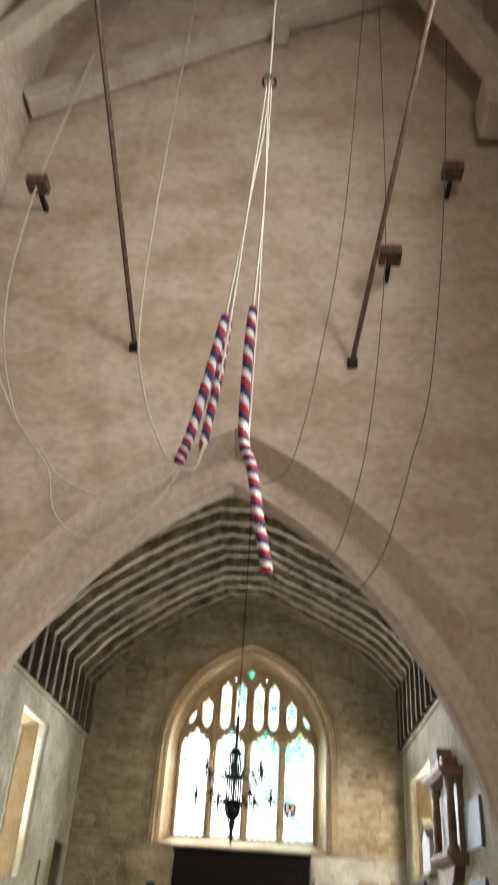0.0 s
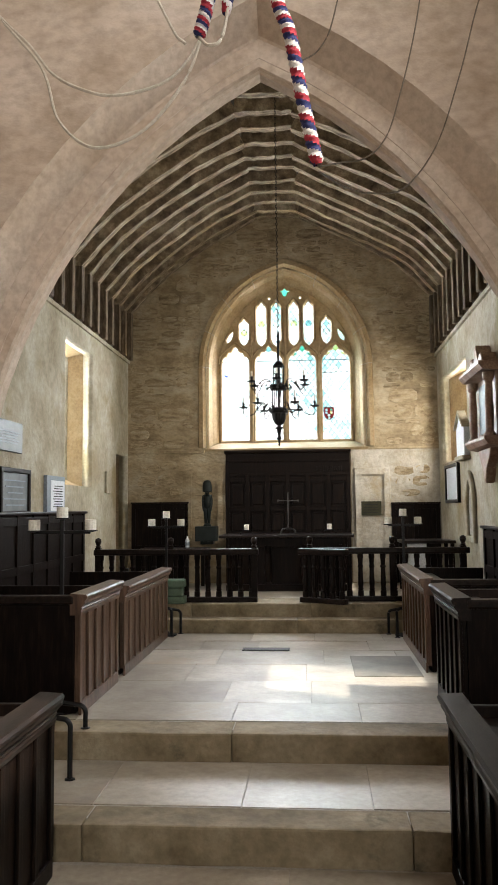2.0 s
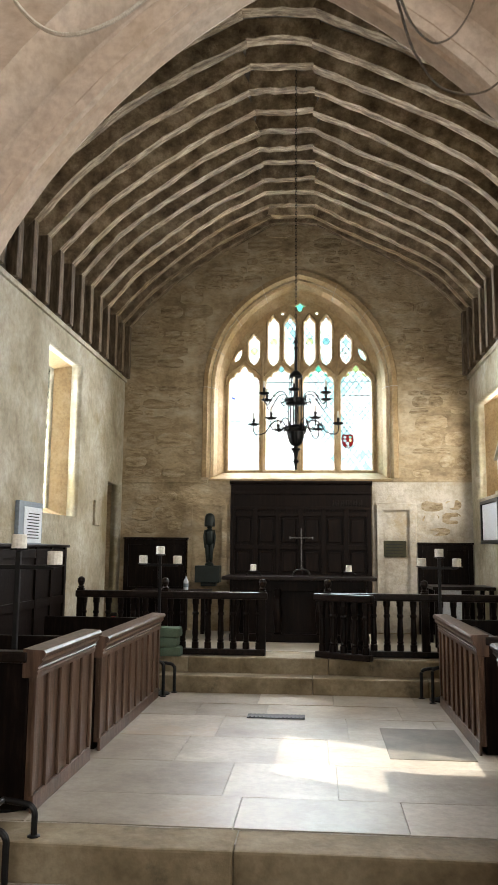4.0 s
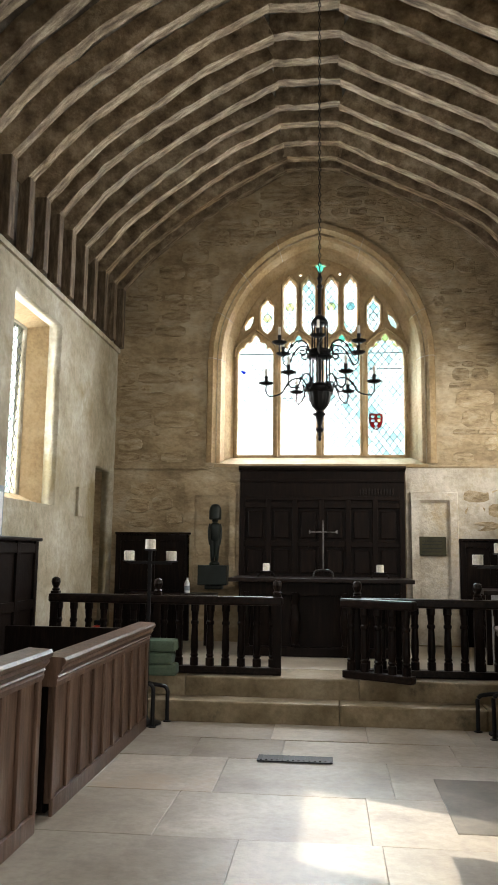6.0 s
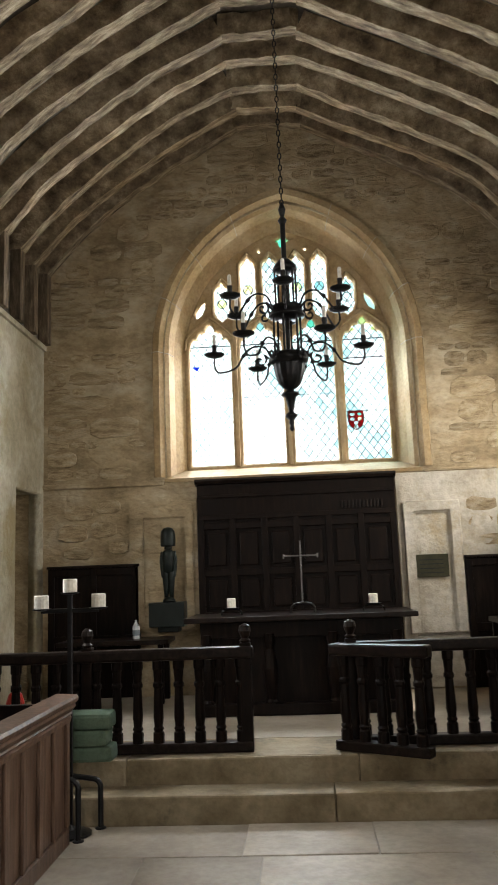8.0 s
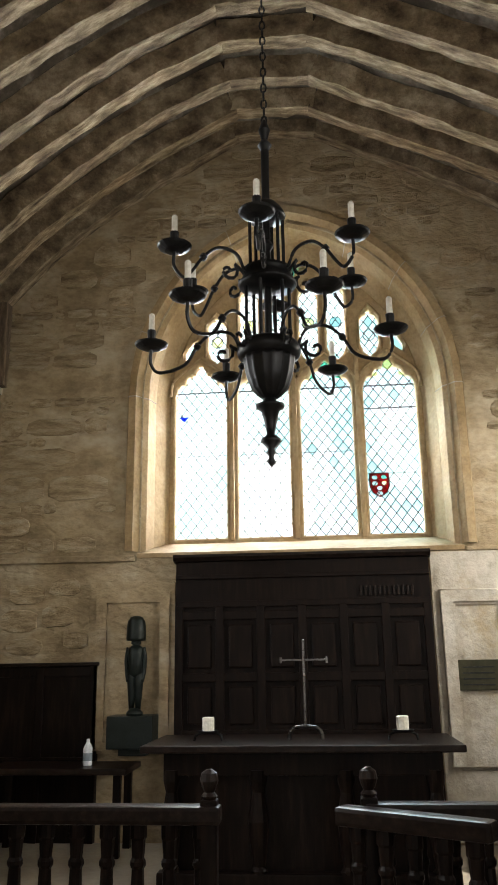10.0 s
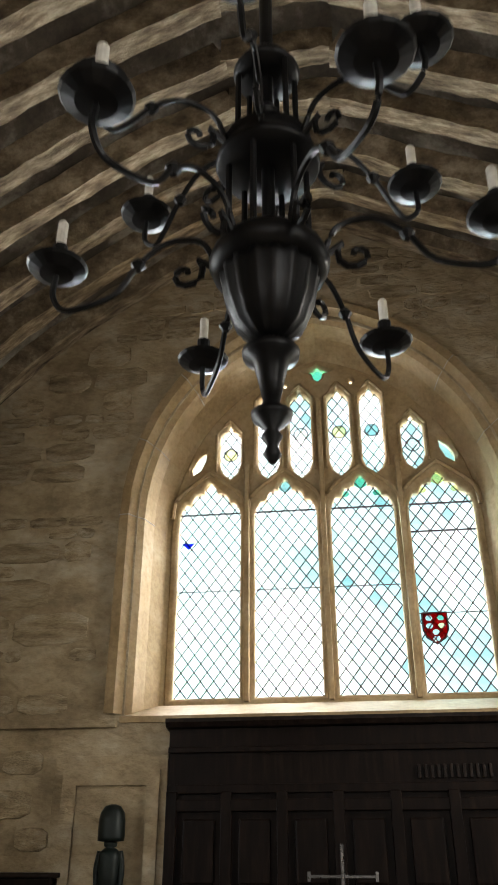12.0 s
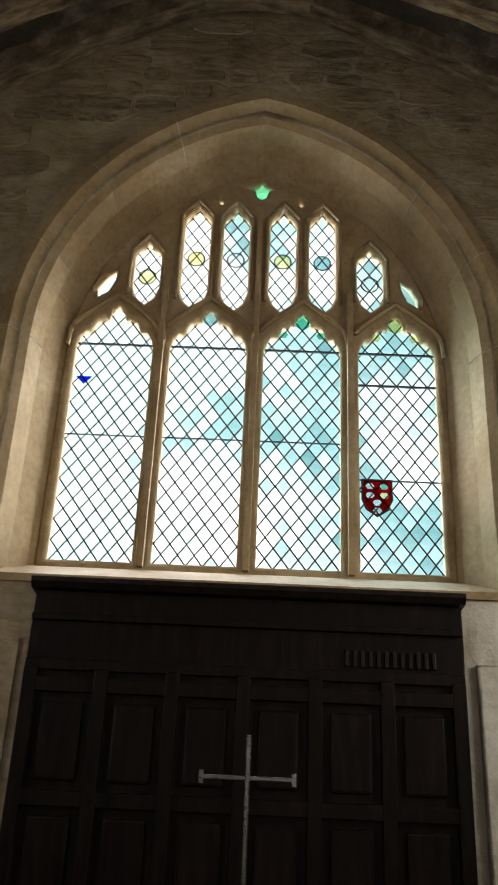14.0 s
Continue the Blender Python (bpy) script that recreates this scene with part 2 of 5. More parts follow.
G_CLEAR = glass_mat("clear_quarry", (0.93, 0.96, 0.94), (0.99, 1.0, 1.0))
G_TINT = glass_mat("tinted_quarry", (0.46, 0.62, 0.63), (0.72, 0.83, 0.83))
G_CYAN = glass_mat("cyan_quarry", (0.24, 0.42, 0.44), (0.5, 0.68, 0.7))
G_YELLOW = glass_mat("yellow_glass", (0.86, 0.84, 0.52), (0.93, 0.92, 0.7))
G_GREEN = glass_mat("green_glass", (0.25, 0.6, 0.5), (0.5, 0.8, 0.7))
G_BLUE = glass_mat("blue_glass", (0.02, 0.07, 0.6), (0.05, 0.15, 0.8))
G_RED = glass_mat("red_glass", (0.5, 0.0, 0.01), (0.65, 0.02, 0.03))

# ---- building blocks ----
ORIGIN = {}


def thing(name, at, label, category, group="", kind=""):
    ob = new(name)
    ob.location = at
    ob.empty_display_size = 0.1
    ORIGIN[ob.name] = Vector(at)
    return tagged(ob, label, category, group, kind)


def part(name, bm, material, parent=None, label="", smooth=False):
    """Links a bmesh, given in world coordinates, as one mesh under parent."""
    me = bpy.data.meshes.new(name)
    if parent is not None:
        o = ORIGIN[parent.name]
        bmesh.ops.translate(bm, verts=bm.verts, vec=-o)
    bmesh.ops.recalc_face_normals(bm, faces=bm.faces)
    bm.to_mesh(me)
    bm.free()
    if smooth:
        for p in me.polygons:
            p.use_smooth = True
    me.materials.append(material)
    ob = new(name, me)
    if parent is not None:
        ob.parent = parent
        ORIGIN[ob.name] = ORIGIN[parent.name]
    else:
        ORIGIN[ob.name] = Vector((0, 0, 0))
    if label:
        ob["label"] = label
    return ob


def setting(name, bm, material, label, category, smooth=False):
    return tagged(part(name, bm, material, None, "", smooth), label, category, "", "structure")


def box(x0, y0, z0, x1, y1, z1, bevel=0.0, bm=None, m=None):
    b = bmesh.new()
    bmesh.ops.create_cube(b, size=1, matrix=Matrix.Translation(((x0 + x1) / 2, (y0 + y1) / 2, (z0 + z1) / 2)) @ Matrix.Diagonal((x1 - x0, y1 - y0, z1 - z0, 1)))
    if bevel:
        bmesh.ops.bevel(b, geom=b.edges[:], offset=bevel, segments=2, affect="EDGES", profile=0.6)
    if m is not None:
        bmesh.ops.transform(b, verts=b.verts, matrix=m)
    return join(bm, b)


def join(bm, b):
    if bm is None:
        return b
    me = bpy.data.meshes.new("tmp")
    b.to_mesh(me)
    b.free()
    bm.from_mesh(me)
    bpy.data.meshes.remove(me)
    return bm


def lathe(profile, cx, cy, z0=0.0, seg=16, bm=None, flute=0, depth=0.0):
    """A turned shape: profile of (radius, height)."""
    b = bmesh.new()
    rings = []
    for r, z in profile:
        ring = []
        for i in range(seg):
            a = 2 * math.pi * i / seg
            q = r * (1 - depth * (0.5 + 0.5 * math.cos(flute * a))) if flute else r
            ring.append(b.verts.new((cx + q * math.cos(a), cy + q * math.sin(a), z0 + z)))
        rings.append(ring)
    for a, c in zip(rings, rings[1:]):
        for i in range(seg):
            j = (i + 1) % seg
            b.faces.new((a[i], a[j], c[j], c[i]))
    b.faces.new(rings[0][::-1])
    b.faces.new(rings[-1])
    return join(bm, b)


def tube(pts, r, seg=8, bm=None, radii=None):
    b = bmesh.new()
    pts = [Vector(p) for p in pts]
    rings = []
    for i, p in enumerate(pts):
        d = (pts[min(i + 1, len(pts) - 1)] - pts[max(i - 1, 0)]).normalized()
        up = Vector((0, 0, 1)) if abs(d.z) < 0.9 else Vector((1, 0, 0))
        u = d.cross(up).normalized()
        v = d.cross(u)
        q = radii[i] if radii else r
        rings.append([b.verts.new(p + u * q * math.cos(2 * math.pi * k / seg) + v * q * math.sin(2 * math.pi * k / seg)) for k in range(seg)])
    for a, c in zip(rings, rings[1:]):
        for i in range(seg):
            j = (i + 1) % seg
            b.faces.new((a[i], a[j], c[j], c[i]))
    b.faces.new(rings[0][::-1])
    b.faces.new(rings[-1])
    return join(bm, b)


def smooth_line(pts, n=8):
    """A soft curve through the points."""
    P = [Vector(p) for p in pts]
    P = [2 * P[0] - P[1]] + P + [2 * P[-1] - P[-2]]
    out = []
    for i in range(1, len(P) - 2):
        for k in range(n):
            t = k / n
            a, b, c, d = P[i - 1:i + 3]
            out.append(0.5 * (2 * b + (c - a) * t + (2 * a - 5 * b + 4 * c - d) * t * t + (3 * b - a - 3 * c + d) * t ** 3))
    return out + [P[-2]]


def prism(poly, y0, y1, bm=None, axis="y", bevel=0.0):
    """A flat polygon of (u, v) given thickness along y (u is x) or x (u is y)."""
    b = bmesh.new()
    f = (lambda u, v, w: (u, w, v)) if axis == "y" else (lambda u, v, w: (w, u, v))
    A = [b.verts.new(f(u, v, y0)) for u, v in poly]
    C = [b.verts.new(f(u, v, y1)) for u, v in poly]
    b.faces.new(A)
    b.faces.new(C[::-1])
    n = len(poly)
    for i in range(n):
        j = (i + 1) % n
        b.faces.new((A[j], A[i], C[i], C[j]))
    if bevel:
        bmesh.ops.bevel(b, geom=b.edges[:], offset=bevel, segments=1, affect="EDGES")
    return join(bm, b)


def plate(loops, w0, w1, axis="y", chamfer=0.0):
    """A slab with holes: the first loop is its outline, the others go through it."""
    cu = bpy.data.curves.new("tmp", "CURVE")
    cu.dimensions, cu.fill_mode = "2D", "BOTH"
    cu.extrude = (w1 - w0) / 2 - chamfer
    cu.bevel_depth, cu.bevel_resolution = chamfer, 0
    cu.offset = -chamfer
    for lp in loops:
        s = cu.splines.new("POLY")
        s.points.add(len(lp) - 1)
        for p, (u, v) in zip(s.points, lp):
            p.co = (u, v, 0, 1)
        s.use_cyclic_u = True
    ob = bpy.data.objects.new("tmp", cu)
    me = bpy.data.meshes.new_from_object(ob)
    b = bmesh.new()
    b.from_mesh(me)
    bpy.data.objects.remove(ob)
    bpy.data.curves.remove(cu)
    bpy.data.meshes.remove(me)
    mid = (w0 + w1) / 2
    for v in b.verts:
        u, q, w = v.co
        v.co = (u, mid + w, q) if axis == "y" else (mid + w, u, q)
    bmesh.ops.remove_doubles(b, verts=b.verts, dist=1e-5)
    return b


def pointed(cx, w, base, spring, apex, n=12):
    """A pointed arch from its left foot over the apex to its right foot."""
    r = apex - spring
    R = (w * w + r * r) / (2 * w)
    a1 = math.atan2(r, R - w)
    right = [(cx + w - R + R * math.cos(a1 * i / n), spring + R * math.sin(a1 * i / n)) for i in range(n + 1)]
    left = [(2 * cx - x, z) for x, z in right]
    return [(cx - w, base)] + left + right[::-1][1:] + [(cx + w, base)]


def rect(u0, v0, u1, v1):
    return [(u0, v0), (u1, v0), (u1, v1), (u0, v1)]


def loft(loops, bm=None, axis="y"):
    """Skin between open lines of equal count: each (points, w)."""
    b = bmesh.new()
    f = (lambda u, v, w: (u, w, v)) if axis == "y" else (lambda u, v, w: (w, u, v))
    rows = [[b.verts.new(f(u, v, w)) for u, v in pts] for pts, w in loops]
    for a, c in zip(rows, rows[1:]):
        for i in range(len(a) - 1):
            b.faces.new((a[i], a[i + 1], c[i + 1], c[i]))
    return join(bm, b)


def uneven(bm, amount, scale=1.2):
    for v in bm.verts:
        n = noise.noise_vector(v.co * scale)
        v.co += n * amount
    return bm


# ---- the place: plan ----
XL, XR = -2.6, 2.15            # chancel side walls
YE = 12.1                      # east wall
ZW = 3.72                      # wall heads
XC = -0.15                     # east window's middle
Z_SANCT, Z_CH, Z_MID, Z_NAVE = 0.31, 0.0, -0.175, -0.36
Y_S2, Y_S1, Y_S0 = 9.27, 5.21, 4.17

# ---- the large structure ----
setting("ground", box(-250, -250, -0.75, 250, 250, -0.6), M_GRASS, "green churchyard grass all around the building", "ground")


def backdrop(name, bm, a, c, strength, label):
    m = bpy.data.materials.new(name)
    m.use_nodes = True
    N, L = m.node_tree.nodes, m.node_tree.links
    N.remove(N["Principled BSDF"])
    tc, no, rp, em = N.new("ShaderNodeTexCoord"), N.new("ShaderNodeTexNoise"), N.new("ShaderNodeValToRGB"), N.new("ShaderNodeEmission")
    no.inputs["Scale"].default_value, no.inputs["Detail"].default_value = 0.9, 5
    rp.color_ramp.elements[0].position, rp.color_ramp.elements[0].color = 0.38, (*a, 1)
    rp.color_ramp.elements[1].position, rp.color_ramp.elements[1].color = 0.6, (*c, 1)
    em.inputs["Strength"].default_value = strength
    L.new(tc.outputs["Object"], no.inputs["Vector"])
    L.new(no.outputs["Fac"], rp.inputs[0])
    L.new(rp.outputs[0], em.inputs[0])
    L.new(em.outputs[0], N["Material Output"].inputs[0])
    setting(name, bm, m, label, "backdrop")


backdrop("backdrop", box(-7, 15.0, -0.55, 7, 15.05, 14), (0.62, 0.80, 0.80), (1.0, 1.0, 1.0), 2.2, "hazy bright sky and pale foliage beyond the east window")
backdrop("backdrop_1", box(-5.05, 6, -0.55, -5.0, 13, 6), (0.8, 0.9, 0.85), (1.0, 1.0, 0.98), 1.2, "hazy bright distance beyond the north window")
# floor beds under the flags
setting("floor", box(-2.75, -5, -0.6, 2.6, Y_S0 + 0.1, Z_NAVE - 0.005), M_MORTAR, "mortar bed of the stone-flagged nave floor", "floor")
setting("floor_1", box(-2.95, Y_S0 + 0.1, -0.6, 2.6, Y_S1 + 0.1, Z_MID - 0.005), M_MORTAR, "mortar bed under the step below the chancel", "floor")
setting("floor_2", box(-2.95, Y_S1 + 0.1, -0.6, 2.6, Y_S2 + 0.1, Z_CH - 0.005), M_MORTAR, "mortar bed under the chancel flags", "floor")
setting("floor_3", box(-3.1, Y_S2 + 0.33, -0.6, 2.6, 12.3, Z_SANCT - 0.004), M_FLAG, "grey stone floor of the sanctuary", "floor")

# east wall with its pointed opening
WIN = pointed(XC, 1.22, 2.34, 3.62, 5.15)
east = plate([[(XL - 0.6, -0.6), (XR + 0.6, -0.6), (XR + 0.6, 4.4), (0.9, 6.5), (-0.2, 6.9), (-1.3, 6.5), (XL - 0.6, 4.4)], WIN], YE, YE + 0.75)
wall_east = setting("wall_east", east, M_EAST, "ochre limewashed rubble east wall with a pointed window", "wall")

# side walls: openings for windows and the low recess
NW = rect(8.95, 1.73, 10.1, 3.47)
wall_north = setting("wall_north", plate([[(5.05, -0.6), (12.2, -0.6), (12.2, ZW), (5.05, ZW)], NW, rect(11.35, Z_SANCT, 12.08, 2.25)], XL - 0.14, XL, "x"), M_LIME, "patchy grey limewashed rubble wall with a tall window", "wall")
NW2 = rect(9.0, 1.82, 9.92, 3.4)
setting("wall_north_1", plate([[(5.05, -0.6), (12.2, -0.6), (12.2, ZW), (5.05, ZW)], NW2], XL - 0.37, XL - 0.28, "x"), M_LIME, "outer face of the limewashed rubble wall", "wall")
b = loft([(NW + NW[:1], XL - 0.13), (NW2 + NW2[:1], XL - 0.285)], axis="x")
setting("trim", b, M_ASHLAR, "smooth golden stone splays of the side window", "window reveal")
b = box(XL - 0.5, 11.3, Z_SANCT, XL - 0.45, 12.12, 2.3)
box(XL - 0.46, 11.3, 2.255, XL - 0.135, 12.12, 2.3, bm=b)
box(XL - 0.46, 11.28, Z_SANCT, XL - 0.135, 11.345, 2.3, bm=b)
setting("wall_north_2", b, M_LIME, "dim back of the low wall recess", "wall")

SW = rect(9.85, 2.05, 11.8, 3.3)
SW_B = rect(5.3, 1.0, 6.5, 3.65)
wall_south = setting("wall_south", plate([[(5.05, -0.6), (12.2, -0.6), (12.2, ZW), (5.05, ZW)], SW, SW_B], XR, XR + 0.14, "x"), M_LIME, "rough limewashed rubble wall with deep window splays", "wall")
SW2, SW_B2 = rect(10.0, 2.25, 11.1, 3.45), rect(5.15, 1.0, 6.4, 4.25)
setting("wall_south_1", plate([[(5.05, -0.6), (12.2, -0.6), (12.2, 4.4), (5.05, 4.4)], SW2, SW_B2], XR + 0.5, XR + 0.62, "x"), M_LIME, "outer face of the limewashed rubble wall", "wall")
b = loft([(SW + SW[:1], XR + 0.13), (SW2 + SW2[:1], XR + 0.51)], axis="x")
loft([(SW_B + SW_B[:1], XR + 0.13), (SW_B2 + SW_B2[:1], XR + 0.51)], bm=b, axis="x")
setting("trim_1", b, M_ASHLAR, "smooth golden stone splays of the side windows", "window reveal")
setting("wall_tops", join(box(XL - 0.62, 5.05, ZW - 0.02, XL + 0.03, 12.12, ZW + 0.03), box(XR - 0.03, 5.05, ZW - 0.02, XR + 0.5, 12.12, ZW + 0.03)), M_LIME, "rough limewashed wall tops under the rafters", "wall plate")

# tower: arch wall, side walls, west end
ARCH_X = -0.04


def arch_line(R, base, n=14):
    """The chancel arch: two arcs about centres 1.55 beyond the middle, springing at 1.2."""
    c, zs = 1.55, 1.2
    w = R - c
    top = math.acos(c / R)
    right = [(ARCH_X - c + R * math.cos(top * i / n), zs + R * math.sin(top * i / n)) for i in range(n + 1)]
    left = [(2 * ARCH_X - x, z) for x, z in right]
    return [(ARCH_X - w, base)] + left + right[::-1][1:] + [(ARCH_X + w, base)]


setting("wall_arch", plate([[(-2.75, -0.6), (2.6, -0.6), (2.6, 10.2), (-2.75, 10.2)], arch_line(3.66, -0.55)], 4.56, 4.74), M_TOWER, "pinkish plastered tower wall above the chancel arch", "wall")
setting("wall_arch_1", plate([[(-3.2, -0.6), (2.75, -0.6), (2.75, 8), (-3.2, 8)], arch_line(3.36, -0.55)], 4.745, 4.93), M_ARCH, "chamfered inner order of the pointed chancel arch", "arch")
setting("wall_arch_2", plate([[(-3.2, -0.6), (2.75, -0.6), (2.75, 8), (-3.2, 8)], arch_line(3.75, -0.55)], 4.933, 5.08), M_LIME, "limewashed back of the chancel arch wall", "wall")
b = loft([(arch_line(3.664, -0.35), 4.553), (arch_line(3.655, -0.35), 4.565), (arch_line(3.535, -0.35), 4.735), (arch_line(3.52, -0.35), 4.743)])
setting("trim_2", b, M_ARCH, "chamfered outer edge of the pointed chancel arch", "arch")
b = loft([(arch_line(3.41, -0.35), 4.741), (arch_line(3.345, -0.35), 4.80), (arch_line(3.345, -0.35), 4.90), (arch_line(3.39, -0.35), 4.935)])
setting("trim_3", b, M_ARCH, "pale dressed soffit of the pointed chancel arch", "arch")
# unseen openings added in the south and west walls to admit fill light
TW = rect(0.9, 4.6, 2.3, 7.2)
setting("wall_tower_south", plate([[(-5, -0.6), (4.6, -0.6), (4.6, 10.2), (-5, 10.2)], TW], 2.25, 2.8, "x"), M_TOWER, "plastered tower wall with an added high opening for fill light", "wall")
setting("wall_tower_north", box(-2.85, -5, -0.6, -2.3, 4.6, 10.2), M_TOWER, "plain plastered tower wall", "wall")
setting("wall_west", plate([[(-2.85, -0.6), (2.8, -0.6), (2.8, 10.2), (-2.85, 10.2)], rect(0.5, 1.6, 2.1, 4.4)], -5.05, -4.75), M_TOWER, "plastered west wall with an added broad opening for fill light", "wall")
setting("ceiling_tower", box(-2.85, -5, 10.0, 2.8, 4.75, 10.15), M_PALETIMBER, "pale boarded tower ceiling", "ceiling")

# chancel roof: plaster between rafters, its colour darkened for the shade there
ROOF = [(-2.62, 3.7), (-2.72, 4.5), (-2.25, 5.02), (-1.7, 5.44), (-1.18, 5.77), (-0.57, 6.08), (0.1, 6.06), (0.7, 5.77), (1.24, 5.48), (1.78, 5.16), (2.25, 4.6), (2.17, 3.7)]
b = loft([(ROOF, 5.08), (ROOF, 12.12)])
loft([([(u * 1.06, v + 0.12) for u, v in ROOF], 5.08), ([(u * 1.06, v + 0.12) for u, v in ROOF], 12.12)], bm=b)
setting("ceiling", b, M_CEIL, "wagon roof plaster, coloured dark for the shade between rafters", "ceiling")
setting("roof", prism([(-3.35, 4.3), (-0.2, 7.3), (2.95, 4.3), (2.95, 4.45), (-0.2, 7.5), (-3.35, 4.45)], 4.9, 13.0), M_SLATE, "stone-slated outer roof over the chancel", "roof")


def rafter_frame(y, tilt, lift=0.0):
    """One pair of rafters: ashlar posts, straight and curved braces and a collar."""
    t = thing("roof_rafter", (-0.2, y, 4.5), "weathered grey oak rafter couple with braces and collar", "rafter", "rafter couples of the chancel roof")
    h, d = 0.058, 0.19
    j = lambda s: random.uniform(-s, s)
    pts = [(-2.59, 4.36 + lift), (-2.12, 4.87 + lift), (-1.6, 5.27 + lift), (-1.1, 5.59 + lift), (-0.53, 5.885 + lift)]
    rgt = [(2.13, 4.5 + lift), (1.67, 5.0 + lift), (1.15, 5.31 + lift), (0.62, 5.58 + lift), (0.07, 5.86 + lift)]

    def beam(name, line, sag):
        line = [(u + j(0.012), v + j(0.016)) for u, v in line]
        ln = smooth_line([(u, 0, v) for u, v in line], 5)
        for p in ln[1:-1]:
            p.z += 0.4 * j(0.02)
        lo = [(p.x, p.z) for p in ln]
        up = []
        for i, p in enumerate(ln):
            q = ln[min(i + 1, len(ln) - 1)] - ln[max(i - 1, 0)]
            nrm = Vector((-q.z, 0, q.x)).normalized()
            if nrm.z < 0:
                nrm = -nrm
            up.append((p.x + nrm.x * d, p.z + nrm.z * d))
        bm = bmesh.new()
        k = tilt + j(0.012)
        vs = []
        for (x, z), (x2, z2) in zip(lo, up):
            w = h * (1 + j(0.16))
            o = j(0.006)
            vs.append([bm.verts.new((x, y + k + o - w, z)), bm.verts.new((x, y + k + o + w, z)), bm.verts.new((x2, y + w, z2)), bm.verts.new((x2, y - w, z2))])
        for a, c in zip(vs, vs[1:]):
            for i in range(4):
                bm.faces.new((a[i], a[(i + 1) % 4], c[(i + 1) % 4], c[i]))
        bm.faces.new(vs[0])
        bm.faces.new(vs[-1][::-1])
        bmesh.ops.bevel(bm, geom=[e for e in bm.edges if len(e.link_faces) == 2 and e.calc_face_angle(0) > 0.9], offset=0.008, segments=1, affect="EDGES")
        part(name, bm, M_BEAM, t)

    beam("brace", pts, 0)
    beam("brace", rgt, 0)
    beam("collar", [(-0.57, 5.88 + lift), (-0.25, 5.883 + lift), (0.11, 5.872 + lift)], 0)
    part("post", box(-2.62, y - h, ZW + 0.03, -2.52, y + h, 4.42 + lift, 0.008), M_POST, t)
    part("post", box(2.06, y - h, ZW + 0.03, 2.15, y + h, 4.56 + lift, 0.008), M_POST, t)


rafter_frame(12.02, 0.0, 0.06)
for i in range(18):
    rafter_frame(11.62 - 0.376 * i + random.uniform(-0.018, 0.018), random.uniform(-0.012, 0.012))

# ---- east window ----
east_window = tagged(new("window_1"), "four-light traceried stone window with leaded glass", "window", "", "structure")
ORIGIN["window_1"] = Vector((0, 0, 0))
# moulded hollow reveal, outer hood and sill


def win_line(w, apex, base=2.36):
    return pointed(XC, w, base, 3.62, apex)


b = loft([(win_line(1.345, 5.30), YE - 0.004), (win_line(1.33, 5.285), YE - 0.05), (win_line(1.27, 5.215), YE - 0.055), (win_line(1.225, 5.165), YE + 0.01)])
part("hood_mould", b, M_ASHLAR, east_window, "proud pale stone hood")
b = loft([(win_line(1.225, 5.165), YE + 0.008), (win_line(1.185, 5.12), YE + 0.05), (win_line(1.15, 5.08), YE + 0.18), (win_line(1.085, 5.0), YE + 0.30), (win_line(1.06, 4.97), YE + 0.33), (win_line(1.06, 4.97), YE + 0.48)])
part("reveal", b, M_ASHLAR, east_window, "hollow-moulded golden reveal")
b = prism([(YE - 0.02, 2.31), (YE - 0.02, 2.345), (YE + 0.3, 2.455), (YE + 0.5, 2.46), (YE + 0.5, 2.3)], XC - 1.24, XC + 1.24, axis="x")
part("window_sill", b, M_ASHLAR, east_window, "pale sloping stone sill")

b = bmesh.new()
rims = [(win_line(1.347, 5.302), YE - 0.006), (win_line(1.329, 5.284), YE - 0.0505), (win_line(1.27, 5.215), YE - 0.0555), (win_line(1.225, 5.165), YE + 0.008), (win_line(1.185, 5.12), YE + 0.049), (win_line(1.15, 5.08), YE + 0.179)]
for i in (1, 4, 7, 10, 16, 19, 22, 25):
    tube([(*r[0][i][:1], r[1], r[0][i][1]) for r in rims], 0.0035, 4, bm=b)
part("joint", b, M_MORTAR, east_window, "fine mortar joints between the arch stones")

YG = YE + 0.37


def light_head(cx, w, z0, spring, apex, cusp):
    """A light with a pointed, cusped head."""
    pts = [(cx - w, z0), (cx - w, spring)]
    h = apex - spring
    half = [(-w, 0), (-w * 0.93, h * 0.22), (-w * 0.80, h * 0.38), (-w * 0.66, h * 0.36), (-w * 0.60, h * 0.46), (-w * 0.52, h * 0.62), (-w * 0.30, h * 0.68), (-w * 0.22, h * 0.66), (-w * 0.2, h * 0.80), (-w * 0.1, h * 0.95), (0, h)]
    if not cusp:
        half = [(-w, 0), (-w * 0.9, h * 0.3), (-w * 0.6, h * 0.52), (-w * 0.28, h * 0.6), (-w * 0.26, h * 0.78), (-w * 0.12, h * 0.95), (0, h)]
    pts = [(cx - w, z0)] + [(cx + u, spring + v) for u, v in half] + [(cx - u, spring + v) for u, v in half[::-1][1:]] + [(cx + w, z0)]
    return pts


def lancet(cx, w, z0, spring, apex):
    """An upper light, rounded to a point at both ends."""
    top = light_head(cx, w, z0 + 0.12, spring, apex, False)
    return [(cx, z0), (cx - w * 0.65, z0 + 0.045)] + top + [(cx + w * 0.65, z0 + 0.045)]


